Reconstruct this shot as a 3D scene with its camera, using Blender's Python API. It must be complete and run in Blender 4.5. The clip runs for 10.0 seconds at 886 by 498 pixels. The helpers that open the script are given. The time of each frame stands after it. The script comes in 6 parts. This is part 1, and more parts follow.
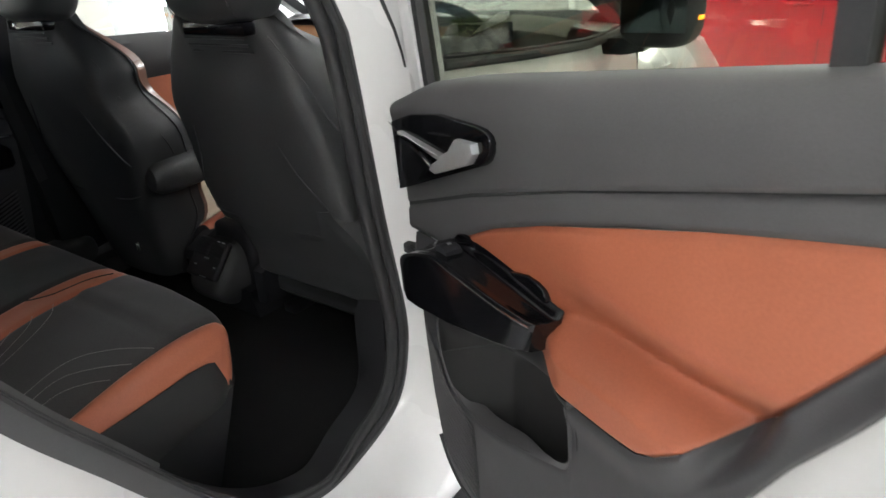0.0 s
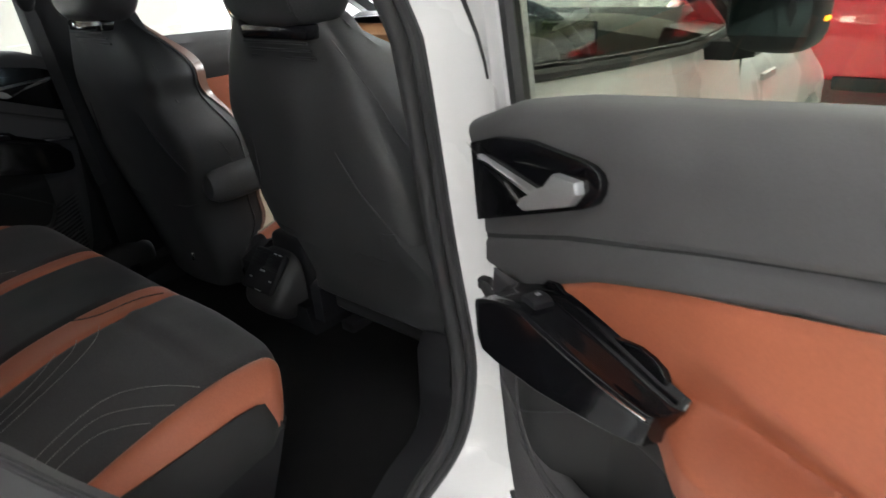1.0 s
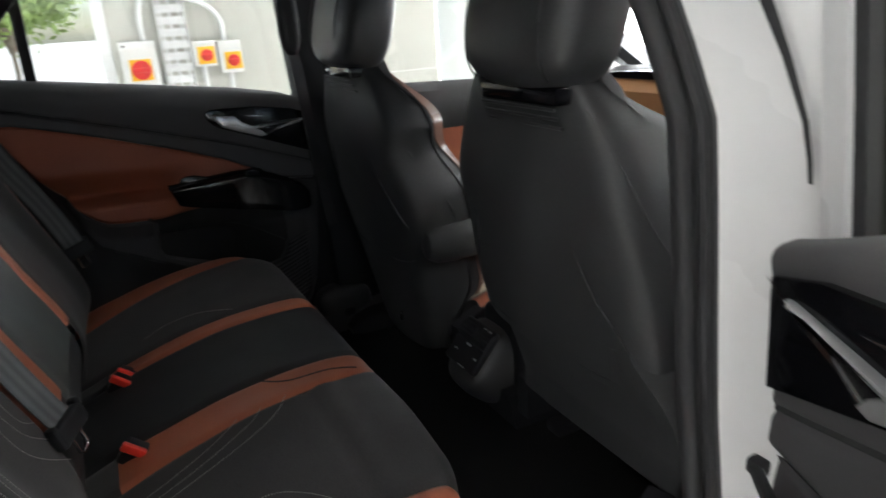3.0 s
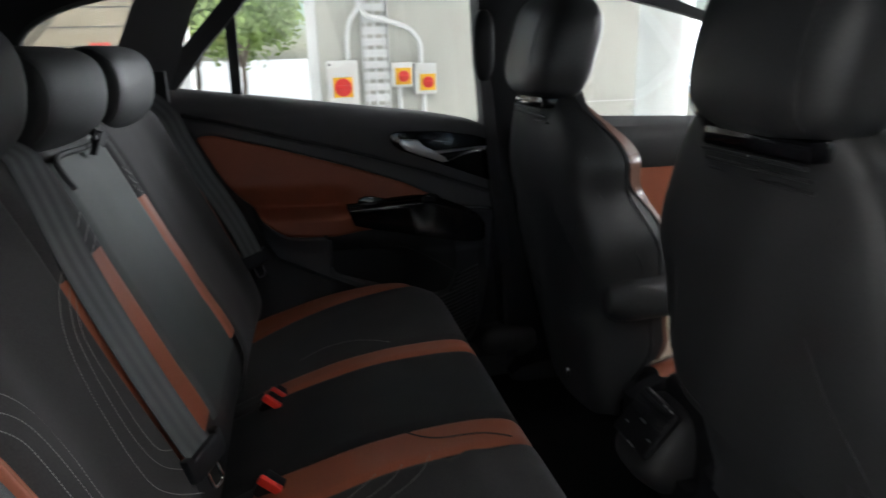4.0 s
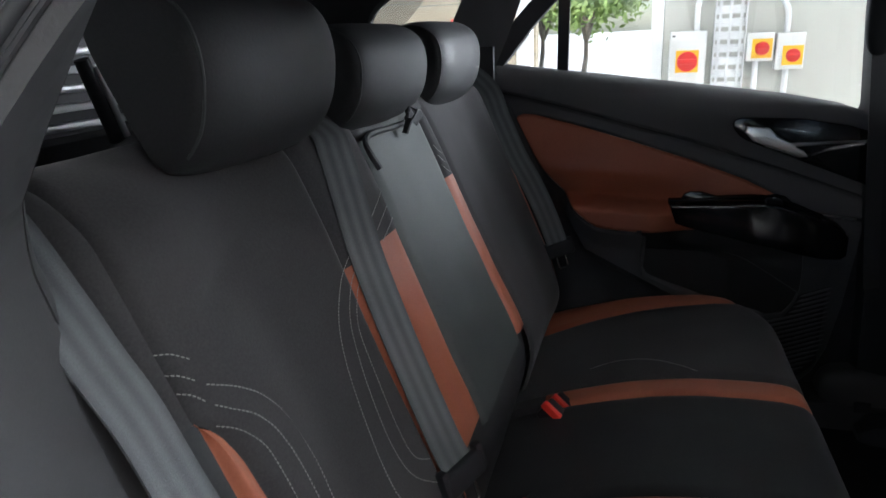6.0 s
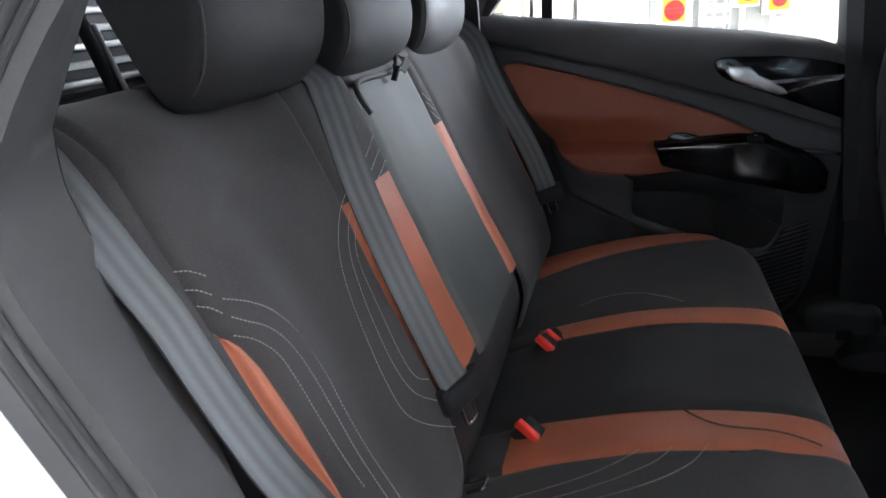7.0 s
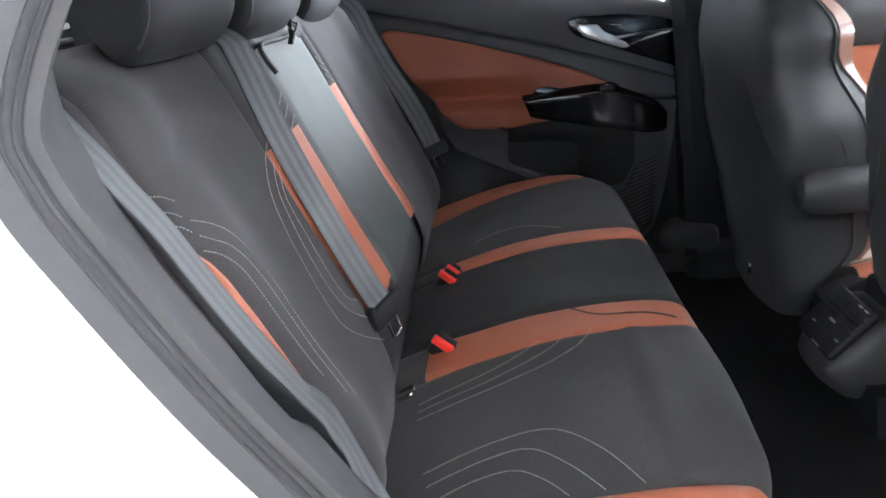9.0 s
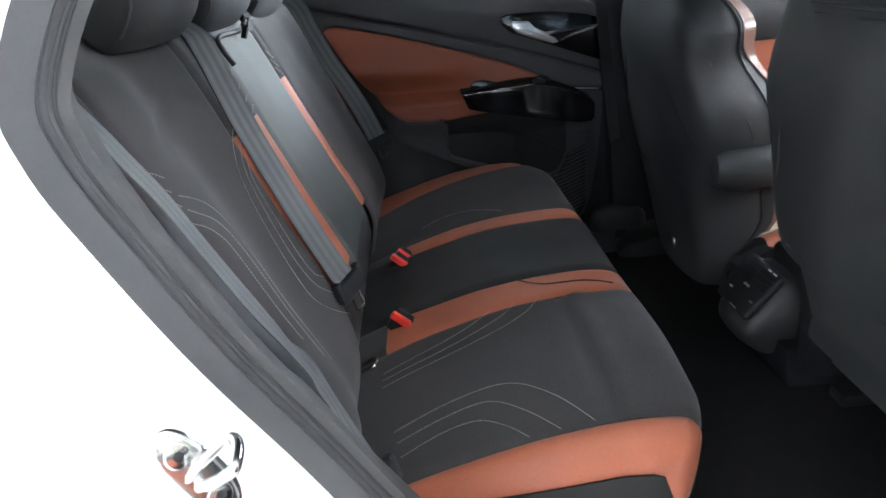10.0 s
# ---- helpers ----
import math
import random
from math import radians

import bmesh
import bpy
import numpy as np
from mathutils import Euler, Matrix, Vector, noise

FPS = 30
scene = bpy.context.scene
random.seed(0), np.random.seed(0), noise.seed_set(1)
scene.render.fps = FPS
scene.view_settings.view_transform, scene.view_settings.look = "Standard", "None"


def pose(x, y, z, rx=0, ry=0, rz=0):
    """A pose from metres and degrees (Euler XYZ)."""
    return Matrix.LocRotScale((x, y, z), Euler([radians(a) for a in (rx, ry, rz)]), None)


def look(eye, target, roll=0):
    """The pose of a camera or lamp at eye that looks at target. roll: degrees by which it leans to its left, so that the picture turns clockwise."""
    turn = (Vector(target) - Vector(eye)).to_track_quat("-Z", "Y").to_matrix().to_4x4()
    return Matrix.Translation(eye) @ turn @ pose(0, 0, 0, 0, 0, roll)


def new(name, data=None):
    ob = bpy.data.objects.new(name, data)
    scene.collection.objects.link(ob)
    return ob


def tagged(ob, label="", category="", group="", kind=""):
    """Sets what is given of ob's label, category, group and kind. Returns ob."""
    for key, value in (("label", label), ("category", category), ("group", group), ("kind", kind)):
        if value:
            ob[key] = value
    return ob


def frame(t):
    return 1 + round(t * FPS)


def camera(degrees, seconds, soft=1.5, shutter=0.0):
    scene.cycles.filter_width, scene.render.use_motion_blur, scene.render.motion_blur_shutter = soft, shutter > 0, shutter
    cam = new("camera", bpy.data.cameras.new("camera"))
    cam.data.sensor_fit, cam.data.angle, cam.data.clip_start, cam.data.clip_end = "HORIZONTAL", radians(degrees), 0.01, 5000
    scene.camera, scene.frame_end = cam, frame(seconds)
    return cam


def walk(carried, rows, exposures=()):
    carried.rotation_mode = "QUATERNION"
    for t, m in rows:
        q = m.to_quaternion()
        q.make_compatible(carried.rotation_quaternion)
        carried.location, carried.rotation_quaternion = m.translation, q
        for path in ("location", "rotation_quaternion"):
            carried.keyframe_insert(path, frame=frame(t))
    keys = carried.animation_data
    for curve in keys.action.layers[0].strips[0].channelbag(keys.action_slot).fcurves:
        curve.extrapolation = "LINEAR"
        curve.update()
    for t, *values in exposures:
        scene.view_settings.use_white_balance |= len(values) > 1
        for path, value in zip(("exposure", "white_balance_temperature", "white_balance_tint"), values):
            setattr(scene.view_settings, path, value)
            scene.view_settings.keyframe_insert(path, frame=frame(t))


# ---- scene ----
cam = camera(68.4, 10.0, shutter=0.5)
PATH = [
    (0, (-0.596, -1.573, 1.294), (0.858, -0.476, 0.466), -3.8),
    (0.5, (-0.543, -1.519, 1.292), (0.859, -0.36, 0.461), -3.8),
    (1, (-0.488, -1.446, 1.297), (0.854, -0.22, 0.464), -4.3),
    (1.5, (-0.445, -1.359, 1.306), (0.861, -0.087, 0.483), -5.2),
    (2, (-0.421, -1.295, 1.306), (0.86, 0.015, 0.503), -6.0),
    (2.5, (-0.361, -1.268, 1.312), (0.7, 0.247, 0.554), -5.8),
    (2.7, (-0.346, -1.262, 1.301), (0.634, 0.326, 0.58), -4.8),
    (4, (-0.283, -1.096, 1.296), (0.104, 0.779, 0.719), -1.6),
    (4.5, (-0.281, -1.017, 1.297), (-0.165, 0.9, 0.739), -0.8),
    (5, (-0.282, -0.953, 1.296), (-0.488, 0.956, 0.736), -0.7),
    (5.5, (-0.275, -0.927, 1.301), (-0.78, 0.919, 0.721), -0.8),
    (7, (-0.24, -0.995, 1.272), (-0.787, 0.792, 0.558), -5.1),
    (7.5, (-0.25, -1.023, 1.267), (-0.718, 0.772, 0.52), -5.8),
    (8, (-0.251, -1.054, 1.264), (-0.609, 0.761, 0.504), -6.0),
    (8.5, (-0.256, -1.095, 1.261), (-0.534, 0.73, 0.493), -6.4),
    (9, (-0.263, -1.15, 1.257), (-0.451, 0.674, 0.459), -6.5),
    (9.5, (-0.283, -1.197, 1.256), (-0.367, 0.628, 0.444), -6.2),
    (10, (-0.301, -1.237, 1.257), (-0.284, 0.589, 0.441), -6.0),
]
walk(cam, [(t, look(eye, target, roll)) for t, eye, target, roll in PATH],
     [(0.0, 0.40, 6500, 10), (1.0, 0.52, 6500, 10), (2.0, 0.64, 6450, 10), (2.6, 0.36, 6450, 10), (3.4, 0.1, 6400, 10), (4.5, -0.33, 6250, 10), (5.5, -0.14, 6100, 11), (6.6, 0.85, 6050, 12), (7.5, 1.48, 6050, 14), (8.6, 1.96, 6050, 13), (9.2, 1.95, 6000, 12), (10.0, 1.5, 5950, 10)])

# ---------------------------------------------------------------- light
world = bpy.data.worlds.new("world")
scene.world = world
world.use_nodes = True
wn = world.node_tree.nodes
sky = wn.new("ShaderNodeTexSky")
sky.sky_type = "NISHITA"
sky.sun_disc = False
sky.sun_elevation, sky.sun_rotation = radians(66), radians(165)
world.node_tree.links.new(sky.outputs["Color"], wn["Background"].inputs["Color"])
wn["Background"].inputs["Strength"].default_value = 0.15

sun = new("sun", bpy.data.lights.new("sun", "SUN"))
sun.data.energy, sun.data.angle, sun.data.color = 5.0, radians(0.6), (1.0, 0.95, 0.88)
sun.matrix_world = look((3, 4, 16), (1, 10, 0))


def area(name, eye, target, sx, sy, watts, colour=(1, 1, 1)):
    lamp = new(name, bpy.data.lights.new(name, "AREA"))
    lamp.data.shape, lamp.data.size, lamp.data.size_y, lamp.data.energy, lamp.data.color = "RECTANGLE", sx, sy, watts, colour
    lamp.matrix_world = look(eye, target)
    return lamp


# added fill behind the visitor, as daylight through an unseen, assumed glazed front
area("south_fill", (-0.5, -6.6, 1.6), (-0.5, 0, 1.2), 11.0, 2.6, 14, (0.96, 0.98, 1.0))
# daylight through the glazed side ahead of the car
area("glazed_side_daylight", (8.9, -0.9, 2.85), (0.0, 0.0, 1.3), 3.4, 0.9, 150, (0.97, 0.99, 1.0))
# daylight through the tall glazing beyond the passenger side
area("north_east_daylight", (5.6, 6.7, 2.0), (0.3, 0.0, 1.0), 6.0, 3.4, 1900, (0.93, 0.97, 1.0))
area("north_west_daylight", (-4.9, 3.62, 1.9), (-1.6, 0.0, 1.1), 4.6, 3.2, 100, (0.93, 0.97, 1.0))


# ---------------------------------------------------------------- materials
def mat(name, colour, rough=0.5, metal=0.0, vary=0.15, big=6.0, fine=160.0, bump=0.15, depth=0.0006, coat=0.0, spec=0.5, sheen=0.0):
    """Principled surface with colour variation at two scales and fine relief."""
    m = bpy.data.materials.new(name)
    m.use_nodes = True
    nt = m.node_tree
    b = nt.nodes["Principled BSDF"]
    co = nt.nodes.new("ShaderNodeTexCoord")
    n1, n2 = nt.nodes.new("ShaderNodeTexNoise"), nt.nodes.new("ShaderNodeTexNoise")
    n1.inputs["Scale"].default_value, n2.inputs["Scale"].default_value = big, fine
    n1.inputs["Detail"].default_value, n2.inputs["Detail"].default_value = 4, 3
    for n in (n1, n2):
        nt.links.new(co.outputs["Object"], n.inputs["Vector"])
    add = nt.nodes.new("ShaderNodeMath")
    add.operation = "ADD"
    nt.links.new(n1.outputs["Fac"], add.inputs[0])
    nt.links.new(n2.outputs["Fac"], add.inputs[1])
    ramp = nt.nodes.new("ShaderNodeMapRange")
    ramp.inputs["From Min"].default_value, ramp.inputs["From Max"].default_value = 0.6, 1.4
    ramp.inputs["To Min"].default_value, ramp.inputs["To Max"].default_value = 1 - vary, 1 + vary
    nt.links.new(add.outputs[0], ramp.inputs["Value"])
    mul = nt.nodes.new("ShaderNodeVectorMath")
    mul.operation = "SCALE"
    mul.inputs[0].default_value = colour
    nt.links.new(ramp.outputs[0], mul.inputs["Scale"])
    nt.links.new(mul.outputs[0], b.inputs["Base Color"])
    rr = nt.nodes.new("ShaderNodeMapRange")
    rr.inputs["From Min"].default_value, rr.inputs["From Max"].default_value = 0.3, 0.7
    rr.inputs["To Min"].default_value, rr.inputs["To Max"].default_value = max(rough - 0.06, 0.02), min(rough + 0.06, 1)
    nt.links.new(n1.outputs["Fac"], rr.inputs["Value"])
    nt.links.new(rr.outputs[0], b.inputs["Roughness"])
    b.inputs["Metallic"].default_value = metal
    b.inputs["Coat Weight"].default_value = coat
    b.inputs["Coat Roughness"].default_value = 0.04
    b.inputs["Specular IOR Level"].default_value = spec
    b.inputs["Sheen Weight"].default_value = sheen
    b.inputs["Sheen Roughness"].default_value = 0.4
    if bump:
        bp = nt.nodes.new("ShaderNodeBump")
        bp.inputs["Strength"].default_value, bp.inputs["Distance"].default_value = bump, depth
        nt.links.new(n2.outputs["Fac"], bp.inputs["Height"])
        nt.links.new(bp.outputs[0], b.inputs["Normal"])
    return m


def glass(name, colour, rough=0.0):
    m = bpy.data.materials.new(name)
    m.use_nodes = True
    b = m.node_tree.nodes["Principled BSDF"]
    b.inputs["Base Color"].default_value = (*colour, 1)
    b.inputs["Transmission Weight"].default_value = 1.0
    b.inputs["Roughness"].default_value = rough
    b.inputs["IOR"].default_value = 1.45
    return m


def glow(name, colour, strength):
    m = bpy.data.materials.new(name)
    m.use_nodes = True
    b = m.node_tree.nodes["Principled BSDF"]
    b.inputs["Base Color"].default_value = (*colour, 1)
    b.inputs["Emission Color"].default_value = (*colour, 1)
    b.inputs["Emission Strength"].default_value = strength
    return m


def webbing(name, colour):
    """Woven belt: lengthwise bands by the UV of the strip, and a fine weave."""
    m = mat(name, colour, 0.40, 0, 0.3, 16, 700, 0.5, 0.0006, spec=0.45)
    nt = m.node_tree
    b = nt.nodes["Principled BSDF"]
    uv = nt.nodes.new("ShaderNodeUVMap")
    uv.uv_map = "uv"
    wave = nt.nodes.new("ShaderNodeTexWave")
    wave.bands_direction = "X"
    wave.inputs["Scale"].default_value, wave.inputs["Distortion"].default_value = 0.95, 0.0
    nt.links.new(uv.outputs[0], wave.inputs["Vector"])
    src = b.inputs["Base Color"].links[0].from_socket
    mix = nt.nodes.new("ShaderNodeMix")
    mix.data_type, mix.blend_type = "RGBA", "MULTIPLY"
    mix.inputs["Factor"].default_value = 0.45
    nt.links.new(src, mix.inputs[6])
    nt.links.new(wave.outputs["Color"], mix.inputs[7])
    nt.links.new(mix.outputs[2], b.inputs["Base Color"])
    return m


SUEDE = mat("charcoal_suede", (0.0430, 0.0410, 0.0420), 0.88, 0, 0.30, 5, 420, 0.25, 0.0006, spec=0.12, sheen=0.12)
FLEATHER = mat("black_seat_back_leather", (0.036, 0.037, 0.0385), 0.44, 0, 0.25, 6, 330, 0.3, 0.0006, spec=0.4)
FLANK = mat("glossy_bolster_leather", (0.045, 0.042, 0.040), 0.24, 0, 0.15, 6, 330, 0.12, 0.0003, coat=0.6, spec=0.6)
LEATHER = mat("black_leather", (0.021, 0.021, 0.022), 0.60, 0, 0.25, 7, 330, 0.35, 0.0006, spec=0.32)
SLEEK = mat("smooth_grey_leather", (0.046, 0.051, 0.049), 0.60, 0, 0.15, 6, 300, 0.3, 0.0005, spec=0.32)
ORANGE = mat("cognac_leather", (0.33, 0.098, 0.051), 0.48, 0, 0.12, 8, 300, 0.3, 0.0006, spec=0.4)
TRIM = mat("dark_grey_trim", (0.069, 0.068, 0.071), 0.58, 0, 0.12, 8, 480, 0.35, 0.0004, spec=0.4)
LTRIM = mat("lower_grey_trim", (0.046, 0.045, 0.048), 0.6, 0, 0.15, 8, 480, 0.35, 0.0004, spec=0.35)
DTRIM = mat("charcoal_trim", (0.036, 0.035, 0.036), 0.6, 0, 0.15, 8, 480, 0.35, 0.0004, spec=0.35)
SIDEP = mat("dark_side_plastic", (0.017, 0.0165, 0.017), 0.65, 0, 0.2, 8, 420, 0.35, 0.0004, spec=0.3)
PLASTIC = mat("black_plastic", (0.014, 0.014, 0.016), 0.55, 0, 0.15, 9, 500, 0.3, 0.0004, spec=0.28)
GLOSS = mat("piano_black", (0.005, 0.005, 0.006), 0.12, 0, 0.05, 5, 60, 0.0, coat=0.1, spec=0.35)
SILVER = mat("satin_silver", (0.58, 0.58, 0.59), 0.34, 0.75, 0.06, 9, 200, 0.1, 0.0002)
CHROME = mat("chrome", (0.70, 0.69, 0.68), 0.17, 1.0, 0.05, 9, 90, 0.0)
WHITE = mat("white_car_paint", (0.67, 0.67, 0.68), 0.28, 0, 0.012, 3, 90, 0.03, 0.0001, coat=0.6)
RUBBER = mat("black_rubber", (0.022, 0.022, 0.024), 0.72, 0, 0.2, 12, 240, 0.25, 0.0005)
BAND = mat("grey_rubber_flange", (0.042, 0.042, 0.045), 0.6, 0, 0.12, 9, 240, 0.2, 0.0005)
POD = mat("console_plastic", (0.040, 0.039, 0.040), 0.5, 0, 0.15, 8, 480, 0.3, 0.0004, spec=0.4)
# Cognac paled towards pink: the highlight on the far flank is in the colour.
BOLSTER = mat("highlight_cognac_bolster", (0.22, 0.122, 0.092), 0.30, 0, 0.12, 7, 300, 0.2, 0.0004, coat=0.5, spec=0.5)
CARPET = mat("black_carpet", (0.011, 0.0105, 0.011), 0.95, 0, 0.35, 30, 900, 0.9, 0.002, spec=0.1)
LINER = mat("dark_headliner", (0.030, 0.030, 0.032), 0.9, 0, 0.1, 9, 600, 0.4, 0.0006, spec=0.2)
WEB = webbing("belt_webbing", (0.095, 0.100, 0.104))
THREAD = mat("pale_thread", (0.27, 0.262, 0.25), 0.7, 0, 0.2, 30, 900, 0.2)
REDBTN = mat("red_button", (0.72, 0.035, 0.02), 0.4, 0, 0.08, 30, 300, 0.1)
TAN = mat("tan_dash_leather", (0.42, 0.20, 0.085), 0.5, 0, 0.1, 8, 300, 0.25)
# Greyed to stand in for the reflection veil on the front window.
GREYDASH = mat("veil_grey_dash", (0.24, 0.235, 0.21), 0.6, 0, 0.1, 8, 300, 0.25)
CREAM = mat("cream_plastic", (0.52, 0.45, 0.34), 0.5, 0, 0.1, 8, 300, 0.2)
CLEAR = glass("clear_glass", (0.97, 0.99, 0.98))
TINT = glass("green_tinted_glass", (0.355, 0.372, 0.295))
FTINT = glass("pale_green_glass", (0.90, 0.93, 0.90))
WALL = mat("painted_wall", (0.50, 0.505, 0.46), 0.75, 0, 0.05, 1.3, 90, 0.25, 0.0008, spec=0.3)
WHITEMETAL = mat("white_enamelled_metal", (0.74, 0.75, 0.75), 0.4, 0, 0.04, 5, 120, 0.05)
GREYBOX = mat("pale_grey_enclosure", (0.66, 0.67, 0.66), 0.5, 0, 0.04, 6, 140, 0.1)
YELLOW = mat("yellow_plate", (0.80, 0.47, 0.02), 0.45, 0, 0.05, 20, 200, 0.05)
SWITCHRED = mat("red_rotary_knob", (0.62, 0.03, 0.025), 0.4, 0, 0.06, 30, 200, 0.05)
TILE = mat("beige_floor_tile", (0.50, 0.44, 0.36), 0.22, 0, 0.08, 2.0, 40, 0.05, 0.0004)
REDPAINT = mat("red_car_paint", (0.62, 0.016, 0.030), 0.25, 0, 0.05, 3, 90, 0.03, coat=0.8)
BEIGE = mat("beige_outside_wall", (0.27, 0.222, 0.162), 0.8, 0, 0.08, 1.2, 60, 0.2)
# BEIGE at under half strength: the shade is in the colour.
SHADEDBEIGE = mat("shaded_beige_render", (0.125, 0.102, 0.074), 0.85, 0, 0.1, 1.0, 60, 0.2)
TYRE = mat("tyre_rubber", (0.018, 0.018, 0.019), 0.8, 0, 0.2, 9, 120, 0.4)
PAVE = mat("pale_outdoor_paving", (0.82, 0.81, 0.78), 0.8, 0, 0.12, 0.8, 20, 0.3, 0.003)
CONCRETE = mat("grey_painted_concrete", (0.40, 0.41, 0.40), 0.7, 0, 0.06, 1.5, 60, 0.2)
CEIL = mat("white_ceiling", (0.62, 0.62, 0.60), 0.85, 0, 0.03, 2, 60, 0.1)
LEAF = mat("green_leaf", (0.27, 0.37, 0.11), 0.55, 0, 0.35, 2, 30, 0.2)
BARK = mat("grey_bark", (0.16, 0.13, 0.10), 0.9, 0, 0.3, 6, 50, 0.6, 0.01)
AMBER = glow("amber_indicator", (1.0, 0.33, 0.02), 5.0)
LAMPGLOW = glow("lit_diffuser", (1.0, 0.98, 0.95), 40.0)
DIMMED = mat("dimmed_mirror_glass", (0.055, 0.075, 0.08), 0.10, 1.0, 0.0, 5, 50, 0.0)
MIRROR = mat("mirror_glass", (0.80, 0.82, 0.82), 0.02, 1.0, 0.0, 5, 50, 0.0)
PRINT = mat("red_print", (0.55, 0.05, 0.03), 0.6, 0, 0.1, 9, 100, 0.0)


# ---------------------------------------------------------------- mesh helpers
def thing(name, label, category, group="", kind="", at=(0, 0, 0)):
    ob = new(name)
    ob.empty_display_size = 0.1
    ob.location = at
    return tagged(ob, label, category, group, kind)


def part(name, bm, material, parent=None, label="", smooth=True, world=True):
    """Links a bmesh as one mesh under a thing or part. The mesh is given in world places."""
    me = bpy.data.meshes.new(name)
    bmesh.ops.recalc_face_normals(bm, faces=bm.faces)
    bm.to_mesh(me)
    bm.free()
    me.materials.append(material)
    for p in me.polygons:
        p.use_smooth = smooth
    if smooth:
        me.set_sharp_from_angle(angle=radians(42))
    ob = new(name, me)
    if parent:
        ob.parent = parent
        off = Vector((0, 0, 0))
        q = parent
        while q:
            off += q.location
            q = q.parent
        ob.location = -off if world else (0, 0, 0)
    if label:
        ob["label"] = label
    return ob


def crom(pts, n, closed=False):
    """n points along a Catmull-Rom curve through pts."""
    pts = [Vector(p) for p in pts]
    m = len(pts) if closed else len(pts) - 1
    out = []
    for k in range(n):
        f = k / (n if closed else n - 1) * m
        i = min(int(f), m - 1)
        t = f - i
        if closed:
            a, b, c, d = (pts[(i + j) % m] for j in (-1, 0, 1, 2))
        else:
            a, b, c, d = (pts[min(max(i + j, 0), m)] for j in (-1, 0, 1, 2))
        out.append(0.5 * ((2 * b) + (c - a) * t + (2 * a - 5 * b + 4 * c - d) * t * t + (3 * b - a - 3 * c + d) * t ** 3))
    return out


def loft(rings, closed=True, caps=True):
    """A skin over rings of equal length."""
    bm = bmesh.new()
    vs = [[bm.verts.new(p) for p in r] for r in rings]
    for a, b in zip(vs, vs[1:]):
        n = len(a)
        for i in range(n if closed else n - 1):
            j = (i + 1) % n
            bm.faces.new((a[i], a[j], b[j], b[i]))
    if closed and caps:
        bm.faces.new(vs[0][::-1])
        bm.faces.new(vs[-1])
    return bm


def slab(grid, thick):
    """A grid of points as a sheet with thickness, set back along its normals."""
    nu, nv = len(grid), len(grid[0])
    bm = bmesh.new()
    top = [[bm.verts.new(p) for p in row] for row in grid]
    low = []
    for i in range(nu):
        row = []
        for j in range(nv):
            du = grid[min(i + 1, nu - 1)][j] - grid[max(i - 1, 0)][j]
            dv = grid[i][min(j + 1, nv - 1)] - grid[i][max(j - 1, 0)]
            n = du.cross(dv)
            n = n.normalized() if n.length > 1e-12 else Vector((0, 0, 1))
            row.append(bm.verts.new(grid[i][j] - n * thick))
        low.append(row)
    for i in range(nu - 1):
        for j in range(nv - 1):
            bm.faces.new((top[i][j], top[i + 1][j], top[i + 1][j + 1], top[i][j + 1]))
            bm.faces.new((low[i][j], low[i][j + 1], low[i + 1][j + 1], low[i + 1][j]))
    for i in range(nu - 1):
        bm.faces.new((top[i][0], low[i][0], low[i + 1][0], top[i + 1][0]))
        bm.faces.new((top[i][-1], top[i + 1][-1], low[i + 1][-1], low[i][-1]))
    for j in range(nv - 1):
        bm.faces.new((top[0][j], top[0][j + 1], low[0][j + 1], low[0][j]))
        bm.faces.new((top[-1][j], low[-1][j], low[-1][j + 1], top[-1][j + 1]))
    return bm


def tube(path, r, sides=8, closed=False, up=(0.13, 0.31, 0.94)):
    path = [Vector(p) for p in path]
    n = len(path)
    rings = []
    up = Vector(up)
    for i, p in enumerate(path):
        a = path[(i - 1) % n] if closed or i > 0 else p
        b = path[(i + 1) % n] if closed or i < n - 1 else p
        t = (b - a).normalized()
        e = t.cross(up)
        e = e.normalized() if e.length > 1e-6 else t.orthogonal().normalized()
        f = t.cross(e)
        rr = r(i / max(n - 1, 1)) if callable(r) else r
        rings.append([p + rr * (math.cos(k * math.tau / sides) * e + math.sin(k * math.tau / sides) * f) for k in range(sides)])
    if closed:
        rings.append(rings[0])
        bm = loft(rings, True, False)
        bmesh.ops.remove_doubles(bm, verts=bm.verts, dist=1e-6)
        return bm
    return loft(rings)


def block(lo, hi, bevel=0.004, seg=2, m=None):
    """A box from corner to corner with rounded edges."""
    bm = bmesh.new()
    bmesh.ops.create_cube(bm, size=1)
    lo, hi = Vector(lo), Vector(hi)
    for v in bm.verts:
        v.co = Vector((a + (c + 0.5) * (b - a) for a, b, c in zip(lo, hi, v.co)))
    if bevel:
        bmesh.ops.bevel(bm, geom=bm.edges[:], offset=bevel, segments=seg, affect="EDGES", profile=0.5)
    if m is not None:
        bm.transform(m)
    return bm


